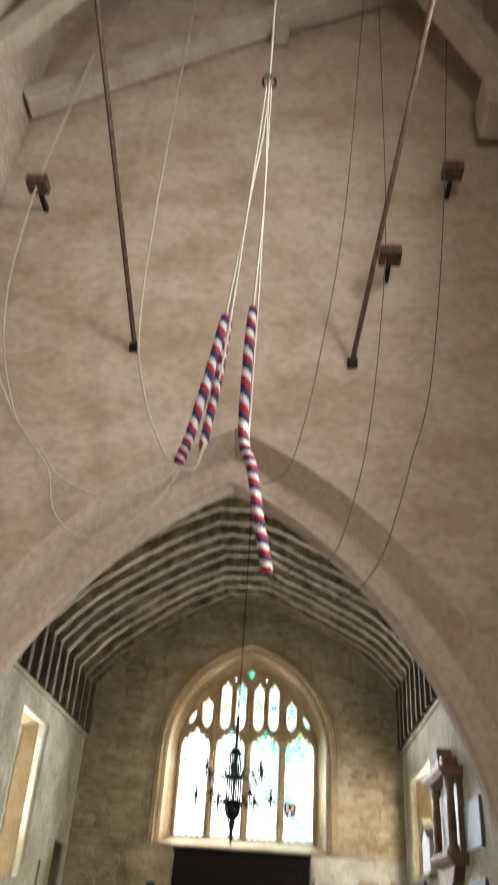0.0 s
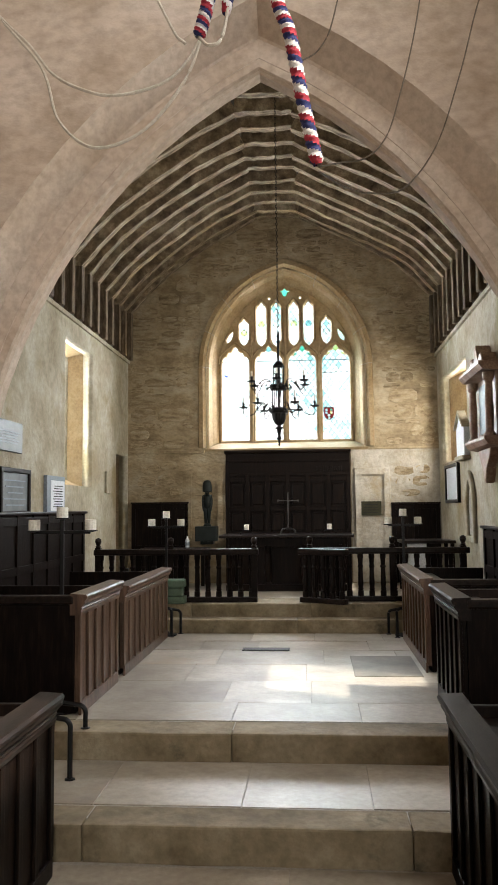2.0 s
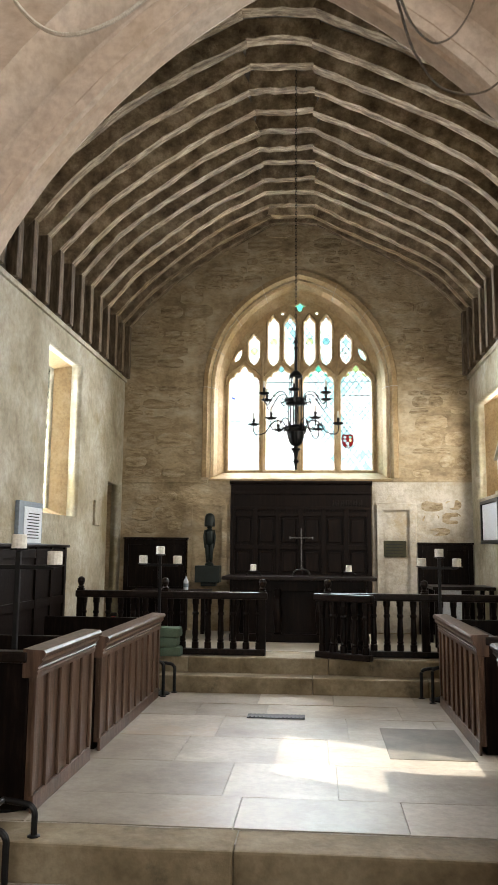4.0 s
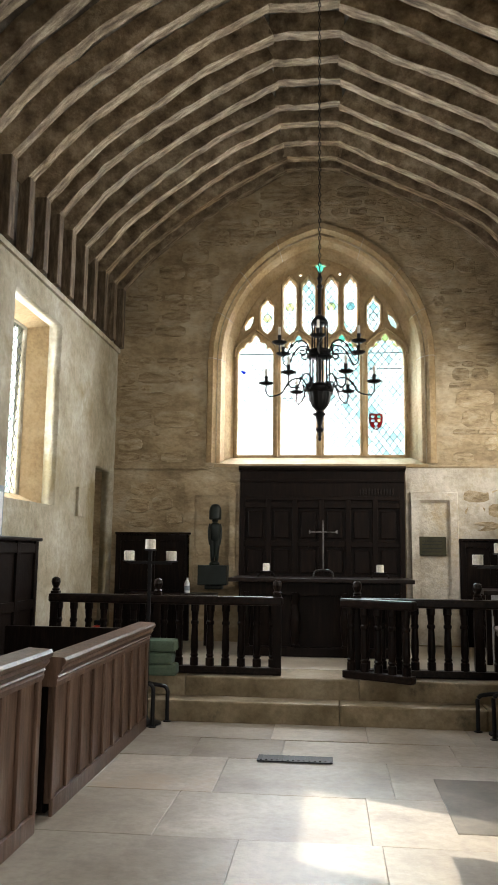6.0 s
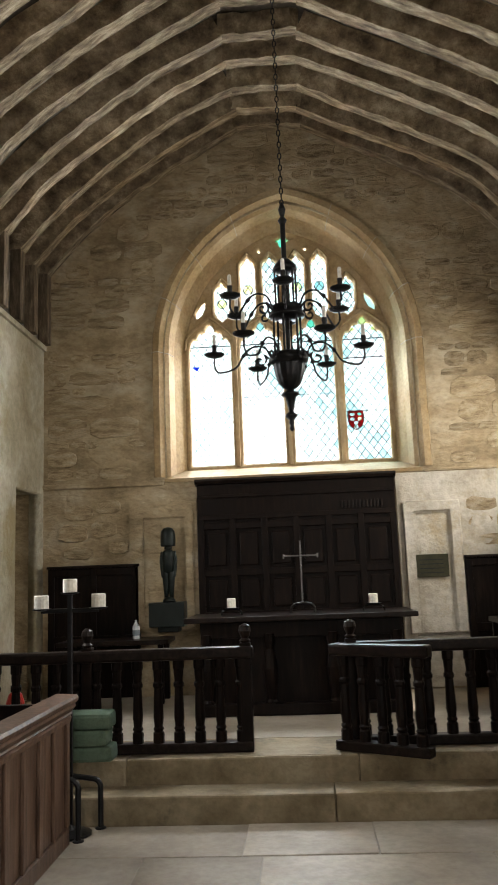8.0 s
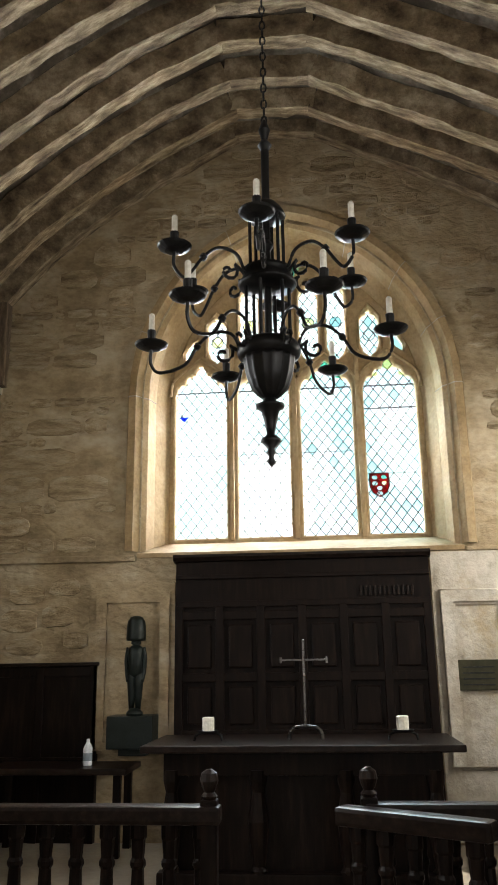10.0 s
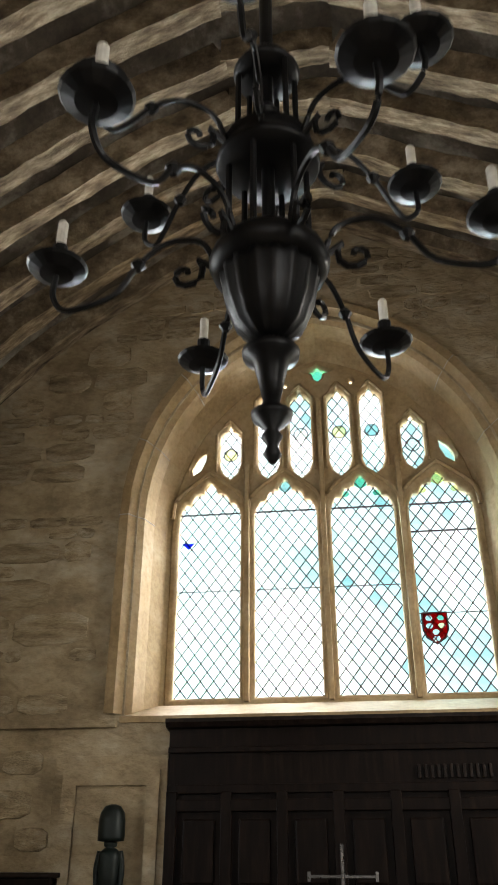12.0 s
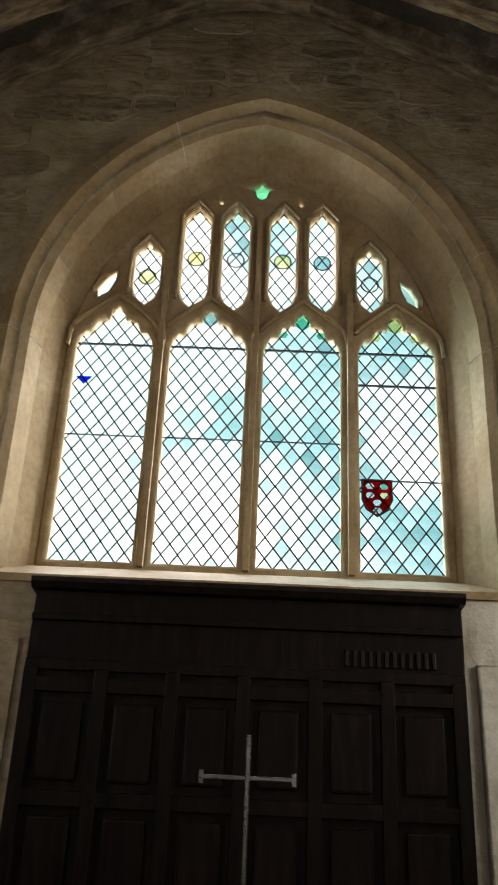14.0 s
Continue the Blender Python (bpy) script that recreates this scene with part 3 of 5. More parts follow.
LIGHTS = [(light_head(XC + o, 0.216, 2.50, 3.74, 4.0, True), XC + o, 0.216, 2.50, 4.0) for o in (-0.795, -0.265, 0.265, 0.795)]
UPPER = [(lancet(XC + o, 0.078, 4.0, 4.60, 4.72), XC + o, 0.078, 4.0, 4.72) for o in (-0.375, -0.14, 0.14, 0.375)]
UPPER += [(lancet(XC + o, 0.078, 4.02, 4.34, 4.45), XC + o, 0.078, 4.02, 4.45) for o in (-0.655, 0.655)]
leaf = lambda s: [(XC + s * u, z) for u, z in ((0.93, 4.06), (0.935, 4.12), (0.89, 4.2), (0.83, 4.255), (0.835, 4.18), (0.87, 4.1))]
quat = [(XC + u, 4.86 + v) for u, v in ((0, 0.07), (-0.03, 0.035), (-0.09, 0.02), (-0.04, 0.0), (-0.028, -0.045), (0, -0.065), (0.028, -0.045), (0.04, 0.0), (0.09, 0.02), (0.03, 0.035))]
dots = [[(XC + s * 0.245 + 0.018 * math.cos(a), 4.77 + 0.02 * math.sin(a)) for a in [k * math.pi / 3 for k in range(6)]] for s in (-1, 1)]
holes = [l[0] for l in LIGHTS + UPPER] + [leaf(-1), leaf(1), quat] + dots
b = plate([win_line(1.075, 4.99, 2.44)] + holes, YG - 0.05, YG + 0.05, chamfer=0.022)
part("tracery", b, M_ASHLAR, east_window, "cusped golden stone tracery and mullions")
# raised mullion fillets over the plate
b = bmesh.new()
for o in (-0.53, 0.0, 0.53):
    box(XC + o - 0.017, YG - 0.088, 2.47, XC + o + 0.017, YG - 0.04, 4.12 if o else 4.6, 0.006, bm=b)
for o in (-0.795, -0.265, 0.265, 0.795):
    hood = smooth_line([(XC + o - 0.262, YG - 0.062, 3.72), (XC + o - 0.235, YG - 0.062, 3.86), (XC + o - 0.1, YG - 0.062, 3.985), (XC + o, YG - 0.062, 4.06)], 5)
    tube(hood, 0.016, 6, bm=b)
    tube([(2 * (XC + o) - p.x, p.y, p.z) for p in hood], 0.016, 6, bm=b)
for cx, w, z0, z1 in [u[1:] for u in UPPER]:
    for s in (-1, 1):
        tube([(cx + s * (w + 0.022), YG - 0.055, z0 + 0.05), (cx + s * (w + 0.022), YG - 0.055, z1 - 0.08), (cx + s * w * 0.5, YG - 0.055, z1), (cx, YG - 0.055, z1 + 0.04)], 0.012, 6, bm=b)
part("mullion", b, M_ASHLAR, east_window, "slender moulded stone mullions and ribs")


def clip(poly, inside):
    """Cut a convex polygon (u, v) by half-planes (nu, nv, d): keep nu*u + nv*v <= d."""
    for nu, nv, d in inside:
        out = []
        for i in range(len(poly)):
            p, q = poly[i], poly[(i + 1) % len(poly)]
            dp, dq = nu * p[0] + nv * p[1] - d, nu * q[0] + nv * q[1] - d
            if dp <= 0:
                out.append(p)
            if dp * dq < 0:
                t = dp / (dp - dq)
                out.append((p[0] + t * (q[0] - p[0]), p[1] + t * (q[1] - p[1])))
        poly = out
        if len(poly) < 3:
            return []
    return poly


FULL = {}


def leaded(cx, w, z0, z1, pu, pv, pick):
    """Diamond quarries between lead cames, over the box of one light."""
    lt = part("leading", bmesh.new(), M_INK, east_window, "dark lead cames")
    lead = bmesh.new()
    lim = [(-1, 0, w - cx + 0.01), (1, 0, cx + w + 0.01), (0, -1, -z0 + 0.01), (0, 1, z1)]
    nu, nv = int(w / pu) + 2, int((z1 - z0) / pv) + 2
    for i in range(-2 * nu, 2 * nu + 1):
        for k in range(-1, 2 * nv + 1):
            if (i + k) % 2:
                continue
            u, v = cx + i * pu / 2, z0 + k * pv / 2
            full = [(u - pu / 2, v), (u, v - pv / 2), (u + pu / 2, v), (u, v + pv / 2)]
            poly = clip(full, lim)
            if len(poly) < 3:
                continue
            g = pick(u, v)
            whole = len(poly) == 4 and all(abs(a[0] - c[0]) + abs(a[1] - c[1]) < 1e-6 for a, c in zip(poly, full))
            key = (pu, pv, g.name)
            if whole and key in FULL:
                ob = new("pane", FULL[key])
            else:
                me = bpy.data.meshes.new("pane")
                me.from_pydata([((a - u) * 0.98, 0, (c - v) * 0.98) for a, c in poly], [], [list(range(len(poly)))])
                me.materials.append(g)
                ob = new("pane", me)
                if whole:
                    FULL[key] = me
            ob.location = (u, YG + random.uniform(-0.001, 0.001), v)
            ob.rotation_euler = (random.uniform(-0.02, 0.02), 0, random.uniform(-0.02, 0.02))
            ob.visible_shadow = False
            ob.parent = lt
            for a, c in ((full[0], full[1]), (full[1], full[2])):
                ok = all(abs(p[0] - cx) <= w + pu * 0.5 and z0 - pv * 0.5 <= p[1] <= z1 + pv * 0.3 for p in (a, c))
                if ok:
                    tube([(a[0], YG, a[1]), (c[0], YG, c[1])], 0.0042, 4, bm=lead)
    lead.to_mesh(lt.data)
    lead.free()
    return lt


def east_pick(u, v):
    """More tinted quarries south and low down; clear ones northward paint in brighter sky."""
    f = 0.14 + 0.72 * (u - XC) - 0.06 * (v - 3.4) + 0.9 * noise.noise(Vector((u * 2, v * 2, 2))) + random.uniform(-0.18, 0.18)
    if v > 4.02:
        f += 0.15
    return G_CYAN if f > 0.62 else G_TINT if f > 0.25 else G_CLEAR


for poly, cx, w, z0, z1 in LIGHTS:
    leaded(cx, w, z0, z1, 0.086, 0.112, east_pick)
for poly, cx, w, z0, z1 in UPPER:
    leaded(cx, w, z0, z1, 0.08, 0.11, east_pick)


def glass_bit(name, pts, y, g, label):
    ob = part(name, prism(pts, y, y + 0.003), g, east_window, label)
    ob.visible_shadow = False
    return ob


for s in (-1, 1):
    glass_bit("pane", leaf(s), YG - 0.002, G_TINT if s > 0 else G_CLEAR, "small leaf-shaped pane")
glass_bit("pane", quat, YG - 0.002, G_GREEN, "green quatrefoil glass")
for d in dots:
    glass_bit("pane", d, YG - 0.002, G_CLEAR, "tiny round pane")
for i, (poly, cx, w, z0, z1) in enumerate(LIGHTS):
    g = (G_CLEAR, G_TINT, G_GREEN, G_YELLOW)[i]
    glass_bit("pane", [(cx + u, 3.945 + v) for u, v in ((0, 0.055), (-0.035, 0.02), (-0.045, -0.02), (0, -0.05), (0.045, -0.02), (0.035, 0.02))], YG - 0.008, g, "coloured head glass")
    for s in (-1, 1):
        glass_bit("pane", [(cx + s * 0.11 + 0.03 * math.cos(a), 3.865 + 0.025 * math.sin(a)) for a in [k * math.pi / 3 for k in range(6)]], YG - 0.008, (G_CLEAR, G_CLEAR, G_GREEN, G_YELLOW)[i], "coloured head glass")
    b = bmesh.new()
    for z in (3.76, 3.2) if i < 3 else (3.76, 3.56, 3.0):
        box(cx - w, YG - 0.012, z - (0.005 if z > 3.5 else 0.0025), cx + w, YG, z + (0.005 if z > 3.5 else 0.0025), bm=b)
    part("saddle_bar", b, M_INK, east_window, "dark iron saddle bars")
for n, (poly, cx, w, z0, z1) in enumerate(UPPER):
    zc = 4.36 if n < 4 else 4.22
    c = [(cx + 0.05 * math.cos(a), zc + 0.05 * math.sin(a)) for a in [k * math.pi / 8 for k in range(16)]]
    glass_bit("pane", c, YG - 0.008, (G_YELLOW, G_CLEAR, G_YELLOW, G_CYAN, G_YELLOW, G_CLEAR)[n], "round painted pane")
    part("lead_ring", tube([(u, YG - 0.01, v) for u, v in c + c[:1]], 0.0045, 4), M_INK, east_window, "dark lead ring")
# heraldic shield of plain shapes
sx, sz = 0.445, 3.0
SH = [(0, 0), (0.155, 0), (0.155, -0.11), (0.135, -0.16), (0.0775, -0.2), (0.02, -0.16), (0, -0.11)]
DEV = [(0.04, -0.035), (0.115, -0.035), (0.04, -0.085), (0.115, -0.085), (0.0775, -0.125), (0.0775, -0.168)]
hexa = lambda u, v, k: [(sx + u + 0.024 * k * math.cos(a), sz + v + 0.019 * k * math.sin(a)) for a in [q * math.pi / 3 for q in range(6)]]
sh = part("shield", plate([[(sx + u, sz + v) for u, v in SH]] + [hexa(u, v, 1.0) for u, v in DEV], YG - 0.017, YG - 0.014), G_RED, east_window, "small red glass shield with pale devices")
sh.visible_shadow = False
b = bmesh.new()
tube([(sx + u, YG - 0.016, sz + v) for u, v in SH + SH[:1]], 0.006, 4, bm=b)
part("lead_edge", b, M_INK, sh)
for k, (u, v) in enumerate(DEV):
    d = part("device", prism(hexa(u, v, 0.97), YG - 0.0165, YG - 0.0145), (G_CLEAR, G_GREEN, G_CLEAR, G_YELLOW, G_CLEAR, G_CLEAR)[k], sh)
    d.visible_shadow = False
glass_bit("pane", [(XC - 0.795 - 0.2, 3.55), (XC - 0.795 - 0.105, 3.55), (XC - 0.795 - 0.15, 3.5)], YG - 0.014, G_BLUE, "bright blue triangular pane")


def side_window(name, x, y0, z0, y1, z1, label, mullion=True):
    w = tagged(new(name), label, "window", "", "structure")
    ORIGIN[name] = Vector((0, 0, 0))
    p = part("pane", prism(rect(y0, z0, y1, z1), x, x + 0.004, axis="x"), G_CLEAR, w)
    p.visible_shadow = False
    b = bmesh.new()
    n = int((y1 - y0 + z1 - z0) / 0.12)
    for k in range(n):
        for s in (1, -1):
            c = k * 0.12
            ya, za = (y0 + c, z0) if c < y1 - y0 else (y1, z0 + c - (y1 - y0))
            yb, zb = (y0, z0 + c) if c < z1 - z0 else (y0 + c - (z1 - z0), z1)
            if s < 0:
                ya, yb = y0 + y1 - ya, y0 + y1 - yb
            tube([(x, ya, za), (x, yb, zb)], 0.004, 4, bm=b)
    part("leading", b, M_INK, w, "dark lead cames")
    if not mullion:
        return
    b = bmesh.new()
    ym = (y0 + y1) / 2
    box(x - 0.05, ym - 0.04, z0, x + 0.05, ym + 0.04, z1, 0.015, bm=b)
    part("mullion", b, M_ASHLAR, w, "stone mullion")


side_window("window_2", XL - 0.33, 9.0, 1.82, 9.92, 3.4, "tall leaded side window in a deep splay")
side_window("window_3", XR + 0.56, 10.0, 2.25, 11.1, 3.45, "leaded side window letting in sun by the sanctuary")
side_window("window_4", XR + 0.56, 5.15, 1.0, 6.4, 4.25, "leaded side window throwing sun on the floor", False)

# ---- fittings ----


def panelled(parent, y0, y1, x, z0, z1, n, side, m=M_PEW, mt=M_OAKH):
    """Upright battens and panels along y, on the face at x; side: +1 faces +x."""
    s = side
    xa = lambda d: sorted((x, x + s * d))
    part("panel", box(min(x - s * 0.03, x), y0, z0 + 0.06, max(x - s * 0.03, x), y1, z1 - 0.05), m, parent)
    part("plinth", box(*[xa(0.02)[0], y0 - 0.01, z0], *[xa(0.02)[1], y1 + 0.01, z0 + 0.09], 0.006), m, parent)
    for i in range(n + 1):
        yc = y0 + (y1 - y0) * i / n
        part("batten", box(xa(0.018)[0], yc - 0.026, z0 + 0.09, xa(0.018)[1], yc + 0.026, z1 - 0.1, 0.005), m, parent)
    prof = [(-0.06, -0.055), (0.02, -0.055), (0.026, -0.03), (0.022, -0.02), (0.03, -0.008), (0.024, 0.0), (0.034, 0.012), (0.05, 0.03), (0.046, 0.045), (0.062, 0.058), (0.066, 0.075), (0.056, 0.09), (-0.06, 0.096)]
    bm = prism([(x + s * u, z1 - 0.07 + v) for u, v in prof], y0 - 0.03, y1 + 0.03)
    part("top_rail", bm, mt, parent, "moulded oak top rail")


def box_pew(name, x, y0, y1, z0, h, depth, side, label, n, face=M_PEW):
    """A choir stall front: face at x towards the aisle, seat and back behind it."""
    p = thing(name, (x, (y0 + y1) / 2, z0), label, "pew", "oak stalls")
    panelled(p, y0, y1, x, z0, z0 + h, n, side, face, M_OAKH if face is M_OAK else M_PEW)
    xa, xb = sorted((x - side * 0.035, x - side * depth))
    part("end_panel", box(xa, y0, z0 + 0.01, xb, y0 + 0.04, z0 + h - 0.02, 0.006), M_OAK, p)
    part("end_panel", box(xa, y1 - 0.04, z0 + 0.01, xb, y1, z0 + h - 0.02, 0.006), M_OAK, p)
    part("end_rail", box(xa, y0 - 0.035, z0 + h - 0.05, xb, y0 + 0.06, z0 + h + 0.012, 0.014), M_OAKH, p, "moulded rail over the end")
    part("platform", box(xa, y0 + 0.04, z0, xb, y1 - 0.04, z0 + 0.08), M_OAK, p)
    sx = sorted((x - side * (depth - 0.45), x - side * depth))
    part("seat", box(sx[0], y0 + 0.05, z0 + 0.4, sx[1], y1 - 0.05, z0 + 0.44, 0.01), M_OAK, p)
    dx = sorted((x - side * 0.04, x - side * 0.3))
    part("book_ledge", box(dx[0], y0 + 0.05, z0 + h - 0.1, dx[1], y1 - 0.05, z0 + h - 0.075, 0.006), M_OAK, p)
    return p


STALL = "dark oak choir stall with battened front on the flags"
box_pew("choir_stall", -1.42, 5.62, 6.68, 0.0, 0.82, 1.1, 1, STALL, 5)
box_pew("choir_stall", -1.42, 6.93, 8.95, 0.0, 0.755, 1.1, 1, STALL, 9)
box_pew("choir_stall", 1.22, 7.12, 8.88, 0.0, 0.79, 0.85, -1, "red-brown oak choir stall with battened front", 8)
box_pew("choir_stall", 1.2, 5.36, 6.33, 0.0, 0.82, 0.88, -1, STALL, 5, M_OAK)
box_pew("nave_pew", 0.92, 1.0, 4.13, Z_NAVE, 0.84, 1.2, -1, "dark oak nave pew with moulded top rail", 14, M_OAK)
box_pew("nave_pew", -1.08, 1.0, 3.99, Z_NAVE, 0.86, 1.15, 1, "dark oak nave pew with moulded top rail", 14, M_OAK)


def wall_panelling(name, x, y0, y1, z0, z1, side, n, label):
    p = thing(name, (x, (y0 + y1) / 2, z0), label, "panelling", "wall panelling")
    xs = lambda a, c: sorted((x + side * a, x + side * c))
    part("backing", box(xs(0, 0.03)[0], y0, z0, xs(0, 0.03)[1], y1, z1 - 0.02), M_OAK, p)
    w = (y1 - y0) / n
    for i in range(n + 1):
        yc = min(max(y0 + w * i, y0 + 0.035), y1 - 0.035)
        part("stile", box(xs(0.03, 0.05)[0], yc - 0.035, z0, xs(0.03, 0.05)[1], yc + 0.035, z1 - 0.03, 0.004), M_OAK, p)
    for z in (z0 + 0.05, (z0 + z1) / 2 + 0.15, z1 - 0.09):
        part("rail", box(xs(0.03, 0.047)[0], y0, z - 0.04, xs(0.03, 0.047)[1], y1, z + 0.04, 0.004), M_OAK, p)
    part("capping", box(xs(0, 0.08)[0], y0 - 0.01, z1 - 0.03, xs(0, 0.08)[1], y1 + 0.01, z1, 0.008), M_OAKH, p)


wall_panelling("wall_panelling", XL, 6.1, 9.62, 0.0, 1.42, 1, 8, "tall dark oak wall panelling behind the stalls")
wall_panelling("wall_panelling", XR, 5.3, 8.95, 0.0, 1.22, -1, 8, "dark oak wall panelling behind the stalls")

# reredos and panels on the east wall


def reredos():
    p = thing("reredos", (-0.13, 12.05, Z_SANCT), "dark oak panelled reredos under the east window", "reredos")
    x0, x1, z1 = -1.07, 0.81, 2.31
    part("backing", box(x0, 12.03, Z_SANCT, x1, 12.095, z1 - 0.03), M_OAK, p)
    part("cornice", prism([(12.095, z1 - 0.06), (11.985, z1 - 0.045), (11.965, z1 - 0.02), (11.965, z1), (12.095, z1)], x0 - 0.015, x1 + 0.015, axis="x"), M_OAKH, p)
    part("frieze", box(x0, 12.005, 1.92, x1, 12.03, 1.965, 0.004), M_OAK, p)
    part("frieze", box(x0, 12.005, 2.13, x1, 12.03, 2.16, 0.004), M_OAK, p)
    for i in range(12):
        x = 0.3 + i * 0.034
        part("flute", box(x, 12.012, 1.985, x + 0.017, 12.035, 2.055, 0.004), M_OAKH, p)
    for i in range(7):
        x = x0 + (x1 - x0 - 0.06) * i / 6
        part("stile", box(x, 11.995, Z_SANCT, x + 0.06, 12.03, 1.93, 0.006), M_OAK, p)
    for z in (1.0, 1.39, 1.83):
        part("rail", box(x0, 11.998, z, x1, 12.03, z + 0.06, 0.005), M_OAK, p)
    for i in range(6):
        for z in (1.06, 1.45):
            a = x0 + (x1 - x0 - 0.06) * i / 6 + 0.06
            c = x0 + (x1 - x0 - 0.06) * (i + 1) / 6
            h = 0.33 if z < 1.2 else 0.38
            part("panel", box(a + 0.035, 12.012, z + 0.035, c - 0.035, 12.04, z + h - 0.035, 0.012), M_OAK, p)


reredos()


def east_panel(x0, x1, z1, label):
    p = thing("dado_panel", ((x0 + x1) / 2, 12.08, Z_SANCT), label, "panelling")
    part("backing", box(x0, 12.055, Z_SANCT, x1, 12.096, z1 - 0.02), M_OAK, p)
    for x in (x0, (x0 + x1) / 2 - 0.03, x1 - 0.06):
        part("stile", box(x, 12.035, Z_SANCT, x + 0.06, 12.056, z1 - 0.02, 0.005), M_OAK, p)
    for z in (Z_SANCT + 0.5, z1 - 0.1):
        part("rail", box(x0, 12.038, z, x1, 12.056, z + 0.07, 0.005), M_OAK, p)
    part("capping", box(x0 - 0.01, 12.02, z1 - 0.025, x1 + 0.01, 12.096, z1, 0.006), M_OAKH, p)


east_panel(-2.53, -1.65, 1.54, "dark oak dado panel on the east wall")
east_panel(1.42, 2.13, 1.50, "dark oak dado panel in the wall corner")
b = box(-1.74, 12.06, 0.9, -1.08, 12.096, 2.13, 0.004)
setting("trim_4", b, M_EAST, "flat pale stone surround of a blocked niche", "stone surround")
b = plate([rect(-1.68, 0.92, -1.12, 2.05), rect(-1.6, 0.98, -1.19, 1.97)], 12.035, 12.061)
setting("trim_5", b, M_EAST, "moulded pale stone frame behind the statue", "stone surround")
b = plate([rect(0.88, 0.8, 1.41, 2.02), rect(0.96, 0.8, 1.33, 1.94)], 12.045, 12.096, chamfer=0.01)
setting("trim_6", b, M_SKIM, "moulded pale stone frame of a blocked doorway", "stone surround")
b = plate([rect(0.945, 0.78, 1.345, 1.955), rect(0.985, 0.78, 1.305, 1.915)], 12.07, 12.098, chamfer=0.006)
setting("trim_7", b, M_SKIM, "inner moulding of the blocked doorway", "stone surround")
p = thing("memorial_plate", (1.1, 12.09, 1.31), "dull dark brass memorial plate on the stone", "plaque")
part("plate", box(0.95, 12.055, 1.31, 1.27, 12.092, 1.52, 0.004), M_BRONZE, p)
for k in range(4):
    part("line", box(1.0, 12.051, 1.345 + 0.04 * k, 1.22, 12.056, 1.353 + 0.04 * k), M_INK, p, "worn line of lettering")
# thin pale limewash coats below the string course
setting("wall_east_1", uneven(box(0.83, 12.088, 0.32, XR, 12.13, 2.3), 0.004, 5), M_SKIM, "flaking white limewash low on the east wall", "wall")
# string course
b = box(XL, 12.06, 2.285, XC - 1.25, 12.1, 2.335, 0.012)
box(XC + 1.25, 12.075, 2.30, XR, 12.1, 2.33, 0.01, bm=b)
setting("trim_8", uneven(b, 0.01), M_EAST, "worn stone string course", "string course")

# statue on its bracket
p = thing("statue_bracket", (-1.355, 11.95, 0.94), "dark square block bracket under the statue", "bracket")
part("block", box(-1.52, 11.83, 0.95, -1.19, 12.06, 1.17, 0.008), M_GREENBLACK, p)
part("corbel", box(-1.45, 11.9, 0.9, -1.25, 12.06, 0.951, 0.01), M_GREENBLACK, p)


def statue():
    cx, cy = -1.345, 11.94
    bm = lathe([(0.06, 0), (0.06, 0.02), (0.045, 0.035), (0.035, 0.05)], cx, cy, 1.17, 14)
    for s in (-1, 1):
        lathe([(0.02, 0), (0.026, 0.08), (0.034, 0.17), (0.038, 0.24), (0.03, 0.27)], cx + s * 0.024, cy, 1.21, 10, bm=bm)
        tube(smooth_line([(cx + s * 0.055, cy, 1.64), (cx + s * 0.068, cy, 1.56), (cx + s * 0.062, cy, 1.47), (cx + s * 0.05, cy - 0.01, 1.40)], 4), 0.016, 8, bm=bm)
    lathe([(0.03, 0), (0.058, 0.03), (0.055, 0.1), (0.062, 0.16), (0.06, 0.2), (0.03, 0.225), (0.022, 0.225), (0.036, 0.235), (0.036, 0.25), (0.03, 0.262)], cx, cy, 1.43, 14, bm=bm)
    lathe([(0.04, 0), (0.07, 0.003), (0.072, 0.02), (0.071, 0.1), (0.064, 0.14), (0.045, 0.17), (0.02, 0.18)], cx, cy, 1.685, 16, bm=bm)
    st = part("statue", bm, M_GREENBLACK, None, "", True)
    tagged(st, "small dark bronze statue of a figure in a tall hat", "statue")


statue()


# altar table with cross and candles
def altar():
    p = thing("altar_table", (-0.13, 11.15, Z_SANCT), "dark oak altar table with a broad overhanging top", "altar")
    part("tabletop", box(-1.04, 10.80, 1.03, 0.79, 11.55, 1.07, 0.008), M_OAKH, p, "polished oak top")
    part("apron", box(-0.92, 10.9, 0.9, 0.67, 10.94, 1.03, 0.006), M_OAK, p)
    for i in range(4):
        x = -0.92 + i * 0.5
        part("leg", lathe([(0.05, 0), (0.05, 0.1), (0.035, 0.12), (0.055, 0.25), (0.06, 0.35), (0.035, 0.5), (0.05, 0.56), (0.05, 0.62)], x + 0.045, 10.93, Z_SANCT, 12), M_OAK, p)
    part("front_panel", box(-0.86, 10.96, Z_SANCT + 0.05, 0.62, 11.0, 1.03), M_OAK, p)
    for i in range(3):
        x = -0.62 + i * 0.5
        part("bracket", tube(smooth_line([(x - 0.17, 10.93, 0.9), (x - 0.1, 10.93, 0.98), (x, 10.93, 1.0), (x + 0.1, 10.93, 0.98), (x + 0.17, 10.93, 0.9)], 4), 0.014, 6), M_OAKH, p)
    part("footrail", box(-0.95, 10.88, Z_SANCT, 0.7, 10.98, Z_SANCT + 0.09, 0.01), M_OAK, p)


